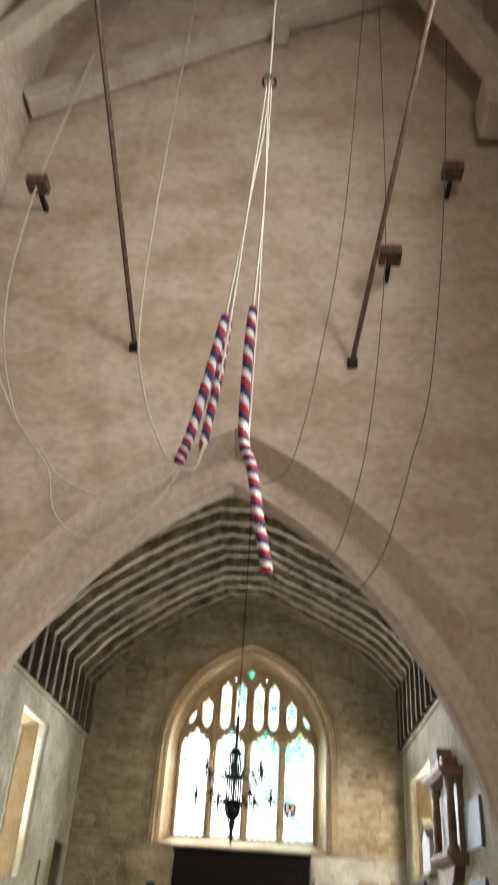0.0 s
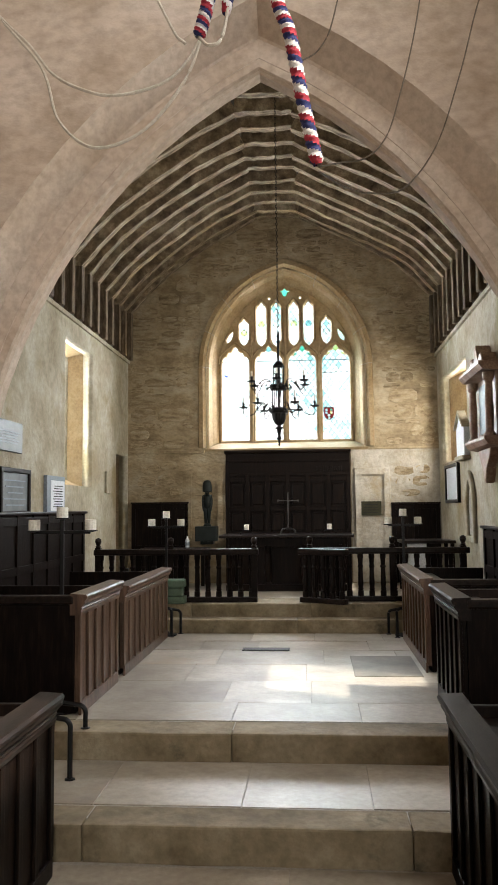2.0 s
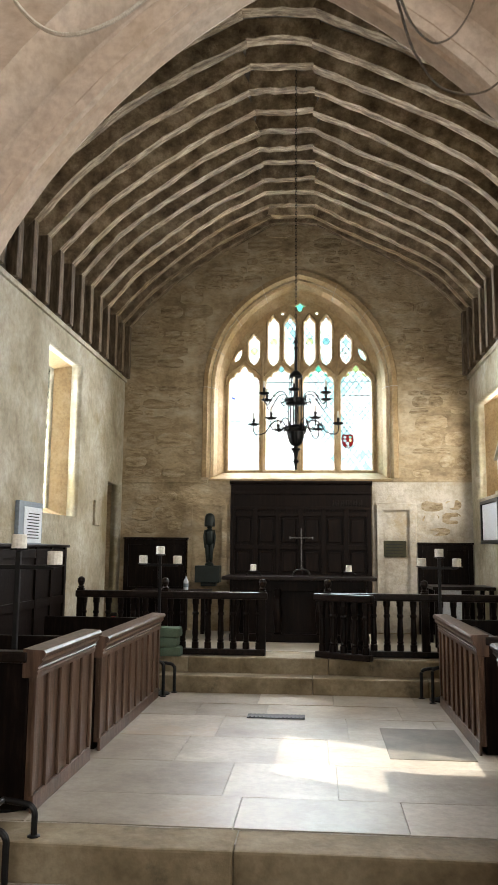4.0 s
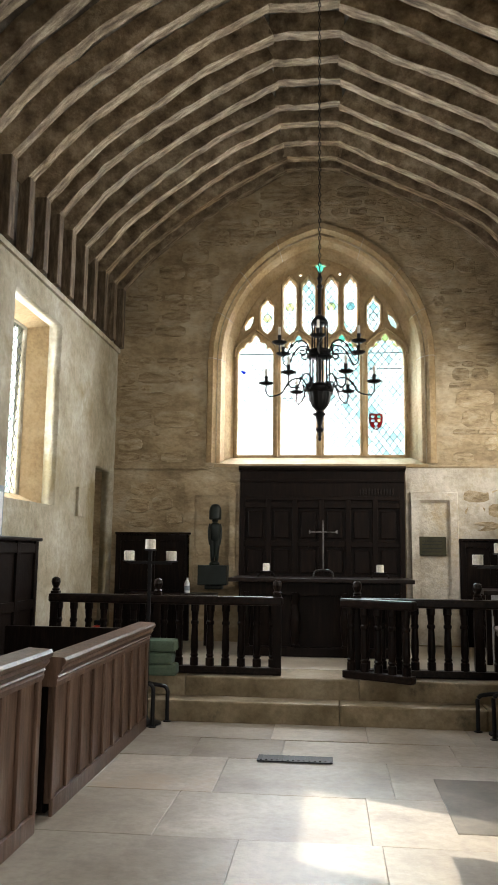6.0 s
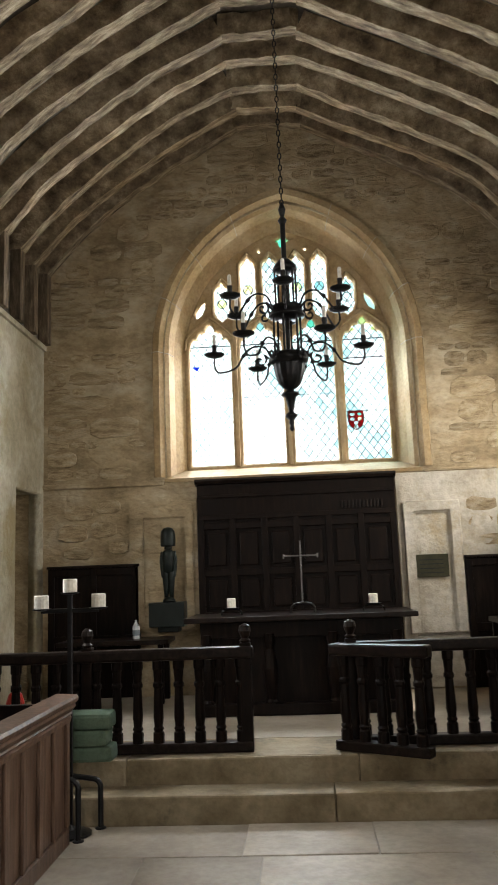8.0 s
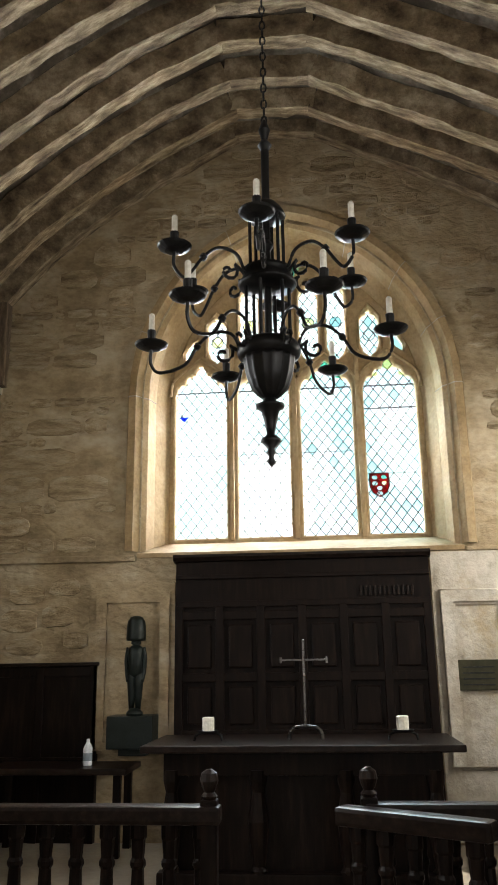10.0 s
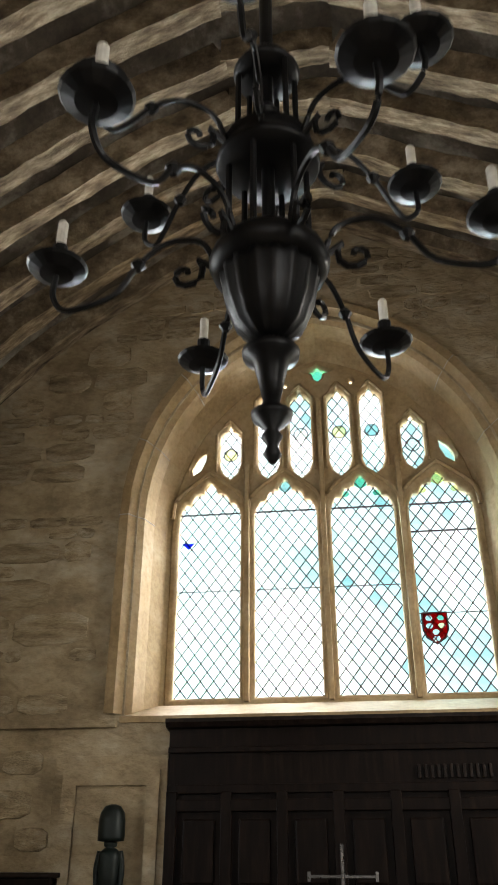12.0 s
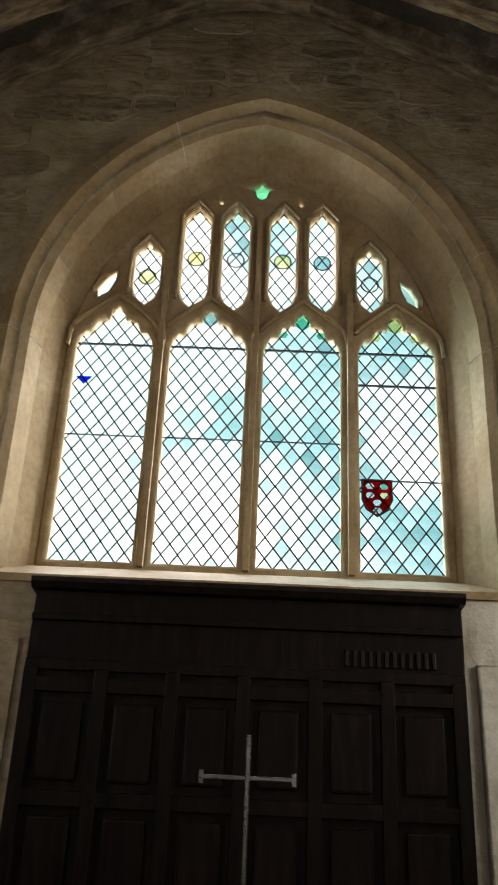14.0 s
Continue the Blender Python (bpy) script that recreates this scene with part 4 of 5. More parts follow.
altar()
p = thing("altar_cross", (-0.1, 11.1, 1.07), "polished steel altar cross on an arched foot", "cross")
part("shaft", box(-0.108, 11.09, 1.14, -0.092, 11.11, 1.655, 0.003), M_STEEL, p)
part("arm", box(-0.24, 11.092, 1.528, 0.04, 11.108, 1.54, 0.002), M_STEEL, p)
for s in (-1, 1):
    part("end_cap", box(-0.1 + s * 0.14 - 0.006, 11.09, 1.515, -0.1 + s * 0.14 + 0.006, 11.11, 1.552), M_STEEL, p)
part("foot", tube(smooth_line([(-0.2, 11.1, 1.075), (-0.19, 11.1, 1.12), (-0.15, 11.1, 1.145), (-0.05, 11.1, 1.145), (-0.01, 11.1, 1.12), (0.0, 11.1, 1.075)], 5), 0.012, 8), M_STEEL, p)


def altar_candle(x):
    p = thing("altar_candlestick", (x, 11.05, 1.07), "low black iron candlestick holding a white candle", "candlestick", "altar candlesticks")
    part("foot", tube(smooth_line([(x - 0.085, 11.05, 1.075), (x - 0.07, 11.05, 1.11), (x, 11.05, 1.125), (x + 0.07, 11.05, 1.11), (x + 0.085, 11.05, 1.075)], 5), 0.008, 6), M_IRON, p)
    part("dish", lathe([(0.01, 0), (0.06, 0.004), (0.066, 0.012), (0.05, 0.01)], x, 11.05, 1.122, 14), M_IRON, p)
    part("candle", lathe([(0.034, 0), (0.036, 0.005), (0.036, 0.075), (0.03, 0.08)], x, 11.05, 1.13, 14), M_WAX, p, "stubby white wax candle")


altar_candle(-0.68)
altar_candle(0.47)
p = thing("water_bottle", (-1.62, 11.9, 0.9), "small clear plastic bottle with a blue label", "bottle")
part("bottle", lathe([(0.03, 0), (0.032, 0.01), (0.032, 0.11), (0.012, 0.15), (0.012, 0.17)], -1.62, 11.75, 0.86, 12), M_WHITE, p)
part("label", lathe([(0.033, 0), (0.033, 0.05)], -1.62, 11.75, 0.89, 12), M_BLUEGREY, p, "blue paper label")
p = thing("side_table", (-1.85, 11.75, Z_SANCT), "small dark oak side table beside the altar", "table")
part("tabletop", box(-2.3, 11.55, 0.82, -1.3, 11.98, 0.86, 0.006), M_OAKH, p)
for x in (-2.25, -1.4):
    for y in (11.6, 11.9):
        part("leg", box(x, y, Z_SANCT, x + 0.05, y + 0.05, 0.82, 0.005), M_OAK, p)

# communion rails
BAL = [(0.036, 0), (0.036, 0.06), (0.027, 0.07), (0.035, 0.085), (0.027, 0.1), (0.033, 0.15), (0.03, 0.24), (0.026, 0.33), (0.034, 0.343), (0.034, 0.358), (0.026, 0.372), (0.03, 0.42), (0.03, 0.44), (0.036, 0.45), (0.036, 0.5)]


def post(parent, x, y, z0, h):
    part("post", box(x - 0.035, y - 0.035, z0, x + 0.035, y + 0.035, z0 + h - 0.12, 0.006), M_OAK, parent)
    part("finial", lathe([(0.026, 0), (0.036, 0.015), (0.022, 0.03), (0.03, 0.045), (0.04, 0.075), (0.034, 0.105), (0.012, 0.12)], x, y, z0 + h - 0.121, 14), M_OAKH, parent, "turned knob")


def rail(name, a, c, posts, n, label):
    """A balustrade from a to c (plan points) at the sanctuary step."""
    p = thing(name, (a[0], a[1], Z_SANCT), label, "altar rail", "communion rails")
    a, c = Vector((*a, 0)), Vector((*c, 0))
    d = (c - a)
    m = Matrix.Translation(a) @ Matrix.Rotation(math.atan2(d.y, d.x), 4, "Z")
    L = d.length
    part("bottom_rail", box(0, -0.045, Z_SANCT + 0.004, L, 0.045, Z_SANCT + 0.065, 0.01, m=m), M_OAKH, p)
    part("top_rail", box(-0.02, -0.05, Z_SANCT + 0.565, L + 0.02, 0.05, Z_SANCT + 0.64, 0.018, m=m), M_OAKH, p, "moulded handrail")
    for i in range(n):
        q = a + d * ((i + 0.5) / n)
        part("baluster", lathe(BAL, q.x, q.y, Z_SANCT + 0.065, 10), M_OAK, p)
    for t in posts:
        q = a + d * t
        post(p, q.x, q.y, Z_SANCT, 0.78)


rail("communion_rail", (-2.42, 9.65), (-0.44, 9.65), (0.015, 0.47, 0.985), 15, "dark oak communion rail with turned balusters")
rail("communion_rail", (0.2, 9.72), (2.08, 9.72), (0.0, 0.525, 0.97), 14, "dark oak communion rail with turned balusters")
rail("rail_gate", (0.09, 9.64), (0.62, 9.33), (), 5, "open dark oak rail gate swung over the steps")


def step_handrail(near, far, reach):
    """Two bent iron bars, each from its foot up and over sideways, joined at their far ends."""
    p = thing("step_handrail", near[:3], "small bent black iron handrail at the step", "handrail", "step handrails")
    ends = []
    for x, y, z, top in (near, far):
        c = math.copysign(0.045, reach)
        pts = [(x, y, z), (x, y, top - 0.09), (x, y, top - 0.04), (x + c * 0.35, y, top - 0.012), (x + c, y, top), (x + reach, y, top + 0.015)]
        part("bar", tube(smooth_line(pts, 4), 0.016, 8), M_IRON, p)
        part("foot_plate", lathe([(0.032, 0), (0.032, 0.006), (0.02, 0.01)], x, y, z, 10), M_IRON, p)
        ends.append((x + reach, y, top + 0.015))
    part("link", tube(ends, 0.014, 8), M_IRON, p)


step_handrail((-1.235, 4.83, Z_MID, 0.18), (-1.275, 5.29, Z_CH, 0.15), -0.16)
step_handrail((-1.365, 9.0, Z_CH, 0.32), (-1.3, 9.23, Z_CH, 0.27), -0.16)
step_handrail((1.15, 8.98, Z_CH, 0.32), (1.08, 9.23, Z_CH, 0.27), 0.16)


def candelabrum(x, y, z0, top, span, label, sx=1.0):
    p = thing("candle_stand", (x, y, z0), label, "candle stand", "three-light candle stands")
    part("pole", box(x - 0.014, y - 0.014, z0, x + 0.014, y + 0.014, top - 0.01, 0.004), M_IRON, p)
    part("crossbar", box(x - span, y - 0.012, top - 0.125, x + span, y + 0.012, top - 0.1, 0.004), M_IRON, p)
    part("base", lathe([(0.12, 0), (0.12, 0.012), (0.03, 0.03), (0.016, 0.06)], x, y, z0, 16), M_IRON, p)
    for dx, z in ((-span, top - 0.1), (0, top - 0.01), (span, top - 0.1)):
        part("dish", lathe([(0.012, 0), (0.05, 0.006), (0.055, 0.014)], x + dx, y, z - 0.012, 14), M_IRON, p)
        part("candle", lathe([(0.04, 0), (0.042, 0.006), (0.042, 0.075), (0.036, 0.08)], x + dx, y, z, 14), M_WAX, p, "stubby cream candle")


candelabrum(-1.58, 5.72, 0.0, 1.39, 0.21, "black iron three-light candle stand in the stalls")
candelabrum(-1.445, 9.12, 0.0, 1.34, 0.17, "black iron three-light candle stand by the step")
candelabrum(1.26, 9.15, 0.0, 1.34, 0.165, "black iron three-light candle stand by the step")
candelabrum(1.95, 6.0, 0.0, 1.37, 0.2, "black iron three-light candle stand in the stalls")

# kneelers, extinguisher, chairs by the wall
for i, (z, w) in enumerate(((Z_SANCT + 0.003, 0.0), (Z_SANCT + 0.098, -0.03), (Z_SANCT + 0.193, -0.01))):
    p = thing("kneeler", (-1.43, 9.5, z), "faded green padded kneeler in a pile", "kneeler", "pile of kneelers")
    part("cushion", uneven(box(-1.58 + w, 9.41, z, -1.28 + w, 9.595, z + 0.094, 0.022), 0.006, 9), M_GREEN, p)
p = thing("fire_extinguisher", (-2.2, 10.3, Z_SANCT), "small red fire extinguisher standing on the floor", "fire extinguisher")
part("body", lathe([(0.06, 0), (0.065, 0.02), (0.065, 0.24), (0.045, 0.3), (0.02, 0.32)], -2.2, 10.3, Z_SANCT, 14), M_RED, p)
part("valve", box(-2.23, 10.28, Z_SANCT + 0.315, -2.16, 10.32, Z_SANCT + 0.36, 0.006), M_IRON, p)
part("band", lathe([(0.066, 0), (0.066, 0.05)], -2.2, 10.3, Z_SANCT + 0.1, 14), M_WAX, p, "pale label band")
p = thing("white_table", (1.72, 10.9, Z_SANCT), "white-clothed small table with dark top", "table")
part("tabletop", box(1.4, 10.6, 0.95, 2.1, 11.2, 0.99, 0.008), M_OAKH, p)
part("cloth", box(1.44, 10.63, Z_SANCT + 0.02, 1.72, 10.66, 0.95), M_WHITE, p, "white hanging cloth")
for x in (1.42, 2.03):
    for y in (10.62, 11.13):
        part("leg", box(x, y, Z_SANCT, x + 0.05, y + 0.05, 0.95, 0.005), M_OAK, p)
p = thing("ledger_stone", (0.87, 7.41, 0.0), "dark worn grave slab set in the flags", "grave slab")
part("slab", uneven(box(0.58, 6.95, -0.03, 1.16, 7.88, 0.006, 0.006), 0.002, 6), M_LEDGER, p)
p = thing("floor_grille", (-0.25, 8.2, 0.0), "narrow dark iron grating let into the floor", "grating")
part("frame", box(-0.49, 8.12, 0.004, -0.01, 8.27, 0.012, 0.002), M_IRON, p)
for i in range(14):
    part("bar", box(-0.47 + i * 0.034, 8.135, 0.012, -0.457 + i * 0.034, 8.255, 0.016), M_IRON, p)


# ---- wall tablets ----
def tablet(name, x, side, y0, z0, y1, z1, m, frame_m, label, cat, lines=0, t=0.03):
    p = thing(name, (x, (y0 + y1) / 2, z0), label, cat)
    xs = lambda a, c: sorted((x + side * a, x + side * c))
    if frame_m:
        f = xs(0.0, t + 0.012)
        part("frame", plate([rect(y0, z0, y1, z1), rect(y0 + 0.045, z0 + 0.045, y1 - 0.045, z1 - 0.045)], f[0], f[1], "x", 0.006), frame_m, p)
        f = xs(0.0, t - 0.01)
        part("board", box(f[0], y0 + 0.03, z0 + 0.03, f[1], y1 - 0.03, z1 - 0.03), m, p)
    else:
        f = xs(0.0, t)
        part("slab", box(f[0], y0, z0, f[1], y1, z1, 0.006), m, p)
    g = xs(t - 0.01 if frame_m else t, (t - 0.006) if frame_m else t + 0.003)
    for k in range(lines):
        zz = z1 - 0.09 - (z1 - z0 - 0.16) * (k + 0.5) / lines
        c = (y0 + y1) / 2
        hw = (y1 - y0) * (0.36 - 0.1 * ((k * 7) % 3) / 2)
        part("line", box(g[0], c - hw, zz - 0.006, g[1], c + hw, zz + 0.006), M_INK if m is M_WHITE else M_BLUEGREY, p, "line of small lettering")
    return p


tablet("framed_tablet", XL, 1, 7.0, 1.39, 7.76, 1.84, M_SLATE, M_OAK, "dark slate tablet in a brown oak frame", "plaque", 5)
tablet("slate_tablet", XL, 1, 6.85, 1.99, 7.54, 2.28, M_SLATE, None, "grey-green slate tablet with worn lettering", "plaque", 5)
p = tablet("notice_board", XL, 1, 8.24, 1.4, 8.85, 1.81, M_BLUEGREY, None, "grey board carrying a printed white notice", "notice", 0, 0.04)
part("paper", box(XL + 0.04, 8.36, 1.43, XL + 0.044, 8.82, 1.76), M_WHITE, p, "white printed sheet")
for k in range(9):
    part("line", box(XL + 0.044, 8.43 + 0.02 * (k % 3), 1.47 + 0.028 * k, XL + 0.047, 8.75 - 0.015 * (k % 2), 1.48 + 0.028 * k), M_INK, p, "line of small print")
tablet("stone_tablet", XL, 1, 10.72, 1.66, 10.98, 1.96, M_LIME, None, "small blank pale stone block on the wall", "plaque")
tablet("framed_notice", XR, -1, 10.44, 1.48, 11.42, 2.0, M_WHITE, M_IRON, "white sheet in a thin dark frame", "picture frame")
tablet("bluegrey_tablet", XR, -1, 7.3, 2.12, 7.97, 2.52, M_BLUEGREY, None, "plain blue-grey stone wall tablet", "plaque")
tablet("bluegrey_tablet", XR, -1, 7.3, 1.69, 7.97, 1.88, M_BLUEGREY, None, "small plain blue-grey wall tablet", "plaque")
p = thing("white_memorial", (XR, 10.0, 2.0), "small white gabled marble memorial on the wall", "memorial")
part("slab", prism([(9.75, 2.05), (10.25, 2.05), (10.25, 2.4), (10.0, 2.56), (9.75, 2.4)], XR - 0.07, XR, axis="x", bevel=0.006), M_WHITE, p)
part("cornice", prism([(9.71, 2.39), (10.0, 2.58), (10.29, 2.39), (10.29, 2.42), (10.0, 2.62), (9.71, 2.42)], XR - 0.1, XR, axis="x"), M_LIME, p)
part("shelf", box(XR - 0.1, 9.72, 2.0, XR, 10.28, 2.05, 0.01), M_LIME, p)


def monument():
    p = thing("wall_monument", (XR, 8.7, 1.9), "carved pinkish marble wall monument with two columns", "monument")
    part("back_slab", box(XR - 0.06, 8.25, 2.1, XR, 9.15, 2.85, 0.01), M_MARBLE, p)
    part("inscription", box(XR - 0.075, 8.42, 2.2, XR - 0.06, 8.98, 2.72, 0.004), M_SLATE, p, "dark inscription slab")
    for y in (8.3, 9.1):
        part("column", lathe([(0.06, 0), (0.06, 0.04), (0.042, 0.06), (0.045, 0.3), (0.036, 0.56), (0.055, 0.6), (0.06, 0.66)], XR - 0.12, y, 2.12, 14), M_MARBLE, p)
    part("cornice", prism([(XR, 2.78), (XR - 0.2, 2.8), (XR - 0.24, 2.85), (XR - 0.24, 2.88), (XR, 2.88)], 8.18, 9.22), M_MARBLE, p)
    part("shelf", prism([(XR, 2.02), (XR - 0.16, 2.05), (XR - 0.2, 2.1), (XR - 0.2, 2.13), (XR, 2.13)], 8.2, 9.2), M_MARBLE, p)
    part("pediment", prism([(8.35, 2.88), (8.45, 3.02), (8.6, 2.94), (8.7, 3.14), (8.8, 2.94), (8.95, 3.02), (9.05, 2.88)], XR - 0.16, XR, axis="x", bevel=0.01), M_MARBLE, p)
    part("urn", lathe([(0.03, 0), (0.02, 0.03), (0.055, 0.09), (0.05, 0.14), (0.02, 0.17)], XR - 0.1, 9.05, 2.88, 12), M_MARBLE, p)
    part("apron", prism([(8.4, 2.03), (9.0, 2.03), (8.92, 1.92), (8.78, 1.84), (8.7, 1.66), (8.62, 1.84), (8.48, 1.92)], XR - 0.1, XR, axis="x", bevel=0.012), M_MARBLE, p)

    p.location.y -= 0.2


monument()
b = plate([pointed(9.72, 0.26, 1.0, 1.45, 1.86, 8), pointed(9.72, 0.17, 1.08, 1.44, 1.74, 8)], XR - 0.05, XR + 0.001, "x", 0.012)
setting("trim_9", b, M_LIME, "pointed stone frame of a small wall niche", "niche")
b = prism(pointed(9.72, 0.165, 1.09, 1.44, 1.73, 8), XR - 0.008, XR - 0.003, axis="x")
setting("wall_niche", b, M_MORTAR, "shadowed back of the small wall niche", "niche")


# ---- chandelier ----
def chandelier():
    cx, cy = -0.095, 8.385
    p = thing("chandelier", (cx, cy, 2.12), "black iron chandelier with two tiers of scrolled arms", "chandelier")
    S = lambda pr, z: lathe(pr, cx, cy, z, 24)
    part("finial", S([(0.004, 0), (0.014, 0.015), (0.008, 0.03), (0.016, 0.045), (0.01, 0.055), (0.03, 0.075), (0.032, 0.085), (0.012, 0.1), (0.02, 0.14), (0.028, 0.175), (0.044, 0.185), (0.046, 0.195), (0.02, 0.205), (0.02, 0.225)], 2.12), M_IRON, p, "turned black drop finial", True)
    part("bowl", lathe([(0.02, 0), (0.036, 0.008), (0.058, 0.03), (0.075, 0.075), (0.083, 0.12), (0.086, 0.135)], cx, cy, 2.335, 48, flute=16, depth=0.1), M_IRON, p, "fluted urn-shaped bowl", True)
    part("rim", S([(0.08, 0), (0.096, 0.008), (0.102, 0.025), (0.095, 0.045), (0.086, 0.055), (0.07, 0.06)], 2.465), M_IRON, p, "", True)
    part("plate", S([(0.03, 0), (0.09, 0.004), (0.095, 0.012), (0.085, 0.02), (0.078, 0.05), (0.082, 0.06), (0.03, 0.06)], 2.71), M_IRON, p, "", True)
    part("plate", S([(0.02, 0), (0.06, 0.004), (0.065, 0.014), (0.055, 0.035), (0.035, 0.06), (0.015, 0.075)], 2.955), M_IRON, p, "", True)
    part("stem", S([(0.012, 0), (0.012, 0.34), (0.022, 0.36), (0.012, 0.38), (0.014, 0.72), (0.024, 0.74), (0.01, 0.76), (0.02, 0.8), (0.006, 0.84)], 2.5), M_IRON, p)
    for k in range(6):
        a = k * math.pi / 3 + 0.26
        c, s = math.cos(a), math.sin(a)
        part("rod", tube([(cx + 0.07 * c, cy + 0.07 * s, 2.515), (cx + 0.07 * c, cy + 0.07 * s, 2.72)], 0.006, 6), M_IRON, p)
        part("rod", tube([(cx + 0.055 * c, cy + 0.055 * s, 2.765), (cx + 0.055 * c, cy + 0.055 * s, 2.965)], 0.006, 6), M_IRON, p)

    def arm(a, z, r0, R):
        c, s = math.cos(a), math.sin(a)
        q = lambda r, h: (cx + r * c, cy + r * s, z + h)
        main = smooth_line([q(r0, 0.0), q(r0 + 0.03, 0.055), q(r0 + 0.09, 0.062), q(r0 + 0.14, 0.02), q(r0 + 0.18, -0.04), q(R - 0.03, -0.062), q(R, -0.03), q(R, 0.02)], 5)
        ar = part("arm", tube(main, 0.0056, 6), M_IRON, p)
        scroll = [q(r0 + 0.055 + 0.035 * (1 - k / 13) * math.cos(k * 0.62 + 2.2), -0.012 + 0.035 * (1 - k / 13) * math.sin(k * 0.62 + 2.2)) for k in range(12)]
        part("scroll", tube([q(r0, -0.01)] + scroll, 0.006, 6), M_IRON, ar)
        part("knuckle", lathe([(0.006, 0), (0.014, 0.012), (0.006, 0.024)], *q(r0 + 0.14, 0)[:2], z + 0.008, 8), M_IRON, ar)
        x, y, zz = q(R, 0.018)
        part("drip_pan", lathe([(0.006, 0), (0.03, 0.004), (0.05, 0.014), (0.054, 0.02), (0.03, 0.015), (0.012, 0.018)], x, y, zz, 18), M_IRON, ar, "dished drip pan")
        part("socket", lathe([(0.016, 0), (0.01, 0.01), (0.013, 0.03), (0.014, 0.055), (0.01, 0.056)], x, y, zz + 0.012, 10), M_IRON, ar)
        part("candle", lathe([(0.0095, 0), (0.0095, 0.055), (0.006, 0.06)], x, y, zz + 0.066, 10), M_WAX, ar, "white candle tube")

    for k in range(6):
        arm(k * math.pi / 3 - 0.04, 2.505, 0.09, 0.38)
        arm(k * math.pi / 3 + math.pi / 6 - 0.02, 2.757, 0.08, 0.315)
    ch = bmesh.new()
    z, k = 3.32, 0
    while z < 6.04:
        m = Matrix.Translation((cx, cy, z + 0.02)) @ Matrix.Rotation(math.pi / 2 * (k % 2), 4, "Z")
        ring = [m @ Vector((0.009 * math.cos(t), 0, 0.02 * math.sin(t))) for t in [i * math.pi / 4 for i in range(9)]]
        tube(ring, 0.0032, 4, bm=ch)
        z, k = z + 0.033, k + 1
    part("chain", ch, M_IRON, p, "long rusty iron chain")
    p.location.z -= 0.028


chandelier()


# ---- tower: bell ropes, rods, beams ----
def sally(name, pts, r, label):
    """A striped woollen bell-rope grip along the line given."""
    p = thing(name, pts[0], label, "bell rope", "bell ropes")
    ln = smooth_line(pts, 40)
    b = {0: bmesh.new(), 1: bmesh.new(), 2: bmesh.new()}
    seg = 12
    rings = []
    for i, q in enumerate(ln):
        d = (ln[min(i + 1, len(ln) - 1)] - ln[max(i - 1, 0)]).normalized()
        u = d.cross(Vector((0, 1, 0.1))).normalized()
        v = d.cross(u)
        e = min(1, i / 3, (len(ln) - 1 - i) / 3) * 0.35 + 0.65
        rings.append([q + (u * math.cos(2 * math.pi * k / seg) + v * math.sin(2 * math.pi * k / seg)) * r * e * (1 + 0.1 * math.sin(i * 1.7 + k)) for k in range(seg)])
    step = sum((c - a).length for a, c in zip(ln, ln[1:])) / len(ln)
    for i in range(len(rings) - 1):
        for k in range(seg):
            turn = int((i * step / 0.11 + k / seg) * 3) % 3
            bm = b[turn]
            j = (k + 1) % seg
            bm.faces.new([bm.verts.new(x) for x in (rings[i][k], rings[i][j], rings[i + 1][j], rings[i + 1][k])])
    for k, m in ((0, M_WRED), (1, M_WBLUE), (2, M_WWHITE)):
        bmesh.ops.remove_doubles(b[k], verts=b[k].verts, dist=1e-5)
        part(("red_stripe", "blue_stripe", "white_stripe")[k], b[k], m, p, ("red wool stripe", "navy wool stripe", "white wool stripe")[k], True)
    return p


def K(x, y, z):
    """Points of the bell ropes, drawn nearer to the middle of the tower."""
    return (0.397 + 0.815 * (x - 0.397), -0.332 + 0.815 * (y + 0.332), 1.416 + 0.815 * (z - 1.416))


HOOK = K(0.06, 4.05, 7.9)
p = sally("bell_rope", [K(*q) for q in ((0.07, 4.0, 5.2), (0.06, 3.98, 4.7), (0.07, 3.97, 4.1), (0.14, 3.97, 3.85), (0.20, 3.98, 3.5), (0.27, 4.0, 3.17))], 0.028, "bell rope with a red, white and blue sally")
part("rope", tube(smooth_line([(HOOK[0], HOOK[1], 10.0), HOOK, K(0.09, 4.02, 6.4), K(0.07, 4.0, 5.2)], 8), 0.009, 6), M_ROPE, p, "pale hemp rope")
part("rope", tube([K(0.08, 4.05, 7.85), K(0.10, 4.03, 5.2), K(0.1, 4.0, 4.0)], 0.008, 6), M_ROPE, p, "pale hemp rope")
p = sally("bell_rope", [K(*q) for q in ((-0.12, 4.0, 5.12), (-0.19, 3.98, 4.6), (-0.27, 3.97, 4.1), (-0.33, 3.98, 3.87))], 0.028, "bell rope with a red, white and blue sally")
part("rope", tube(smooth_line([(HOOK[0] - 0.02, HOOK[1] + 0.02, 10.0), HOOK, K(-0.02, 4.02, 6.4), K(-0.12, 4.0, 5.12)], 8), 0.009, 6), M_ROPE, p, "pale hemp rope")
part("tail", tube(smooth_line([K(*q) for q in ((-0.33, 3.98, 3.87), (-0.27, 3.97, 3.82), (-0.2, 3.98, 3.9), (-0.14, 4.0, 4.4), (-0.08, 4.0, 5.2), (0.04, 4.03, 7.8))], 8), 0.008, 6), M_ROPE, p, "pale hemp tail rope")
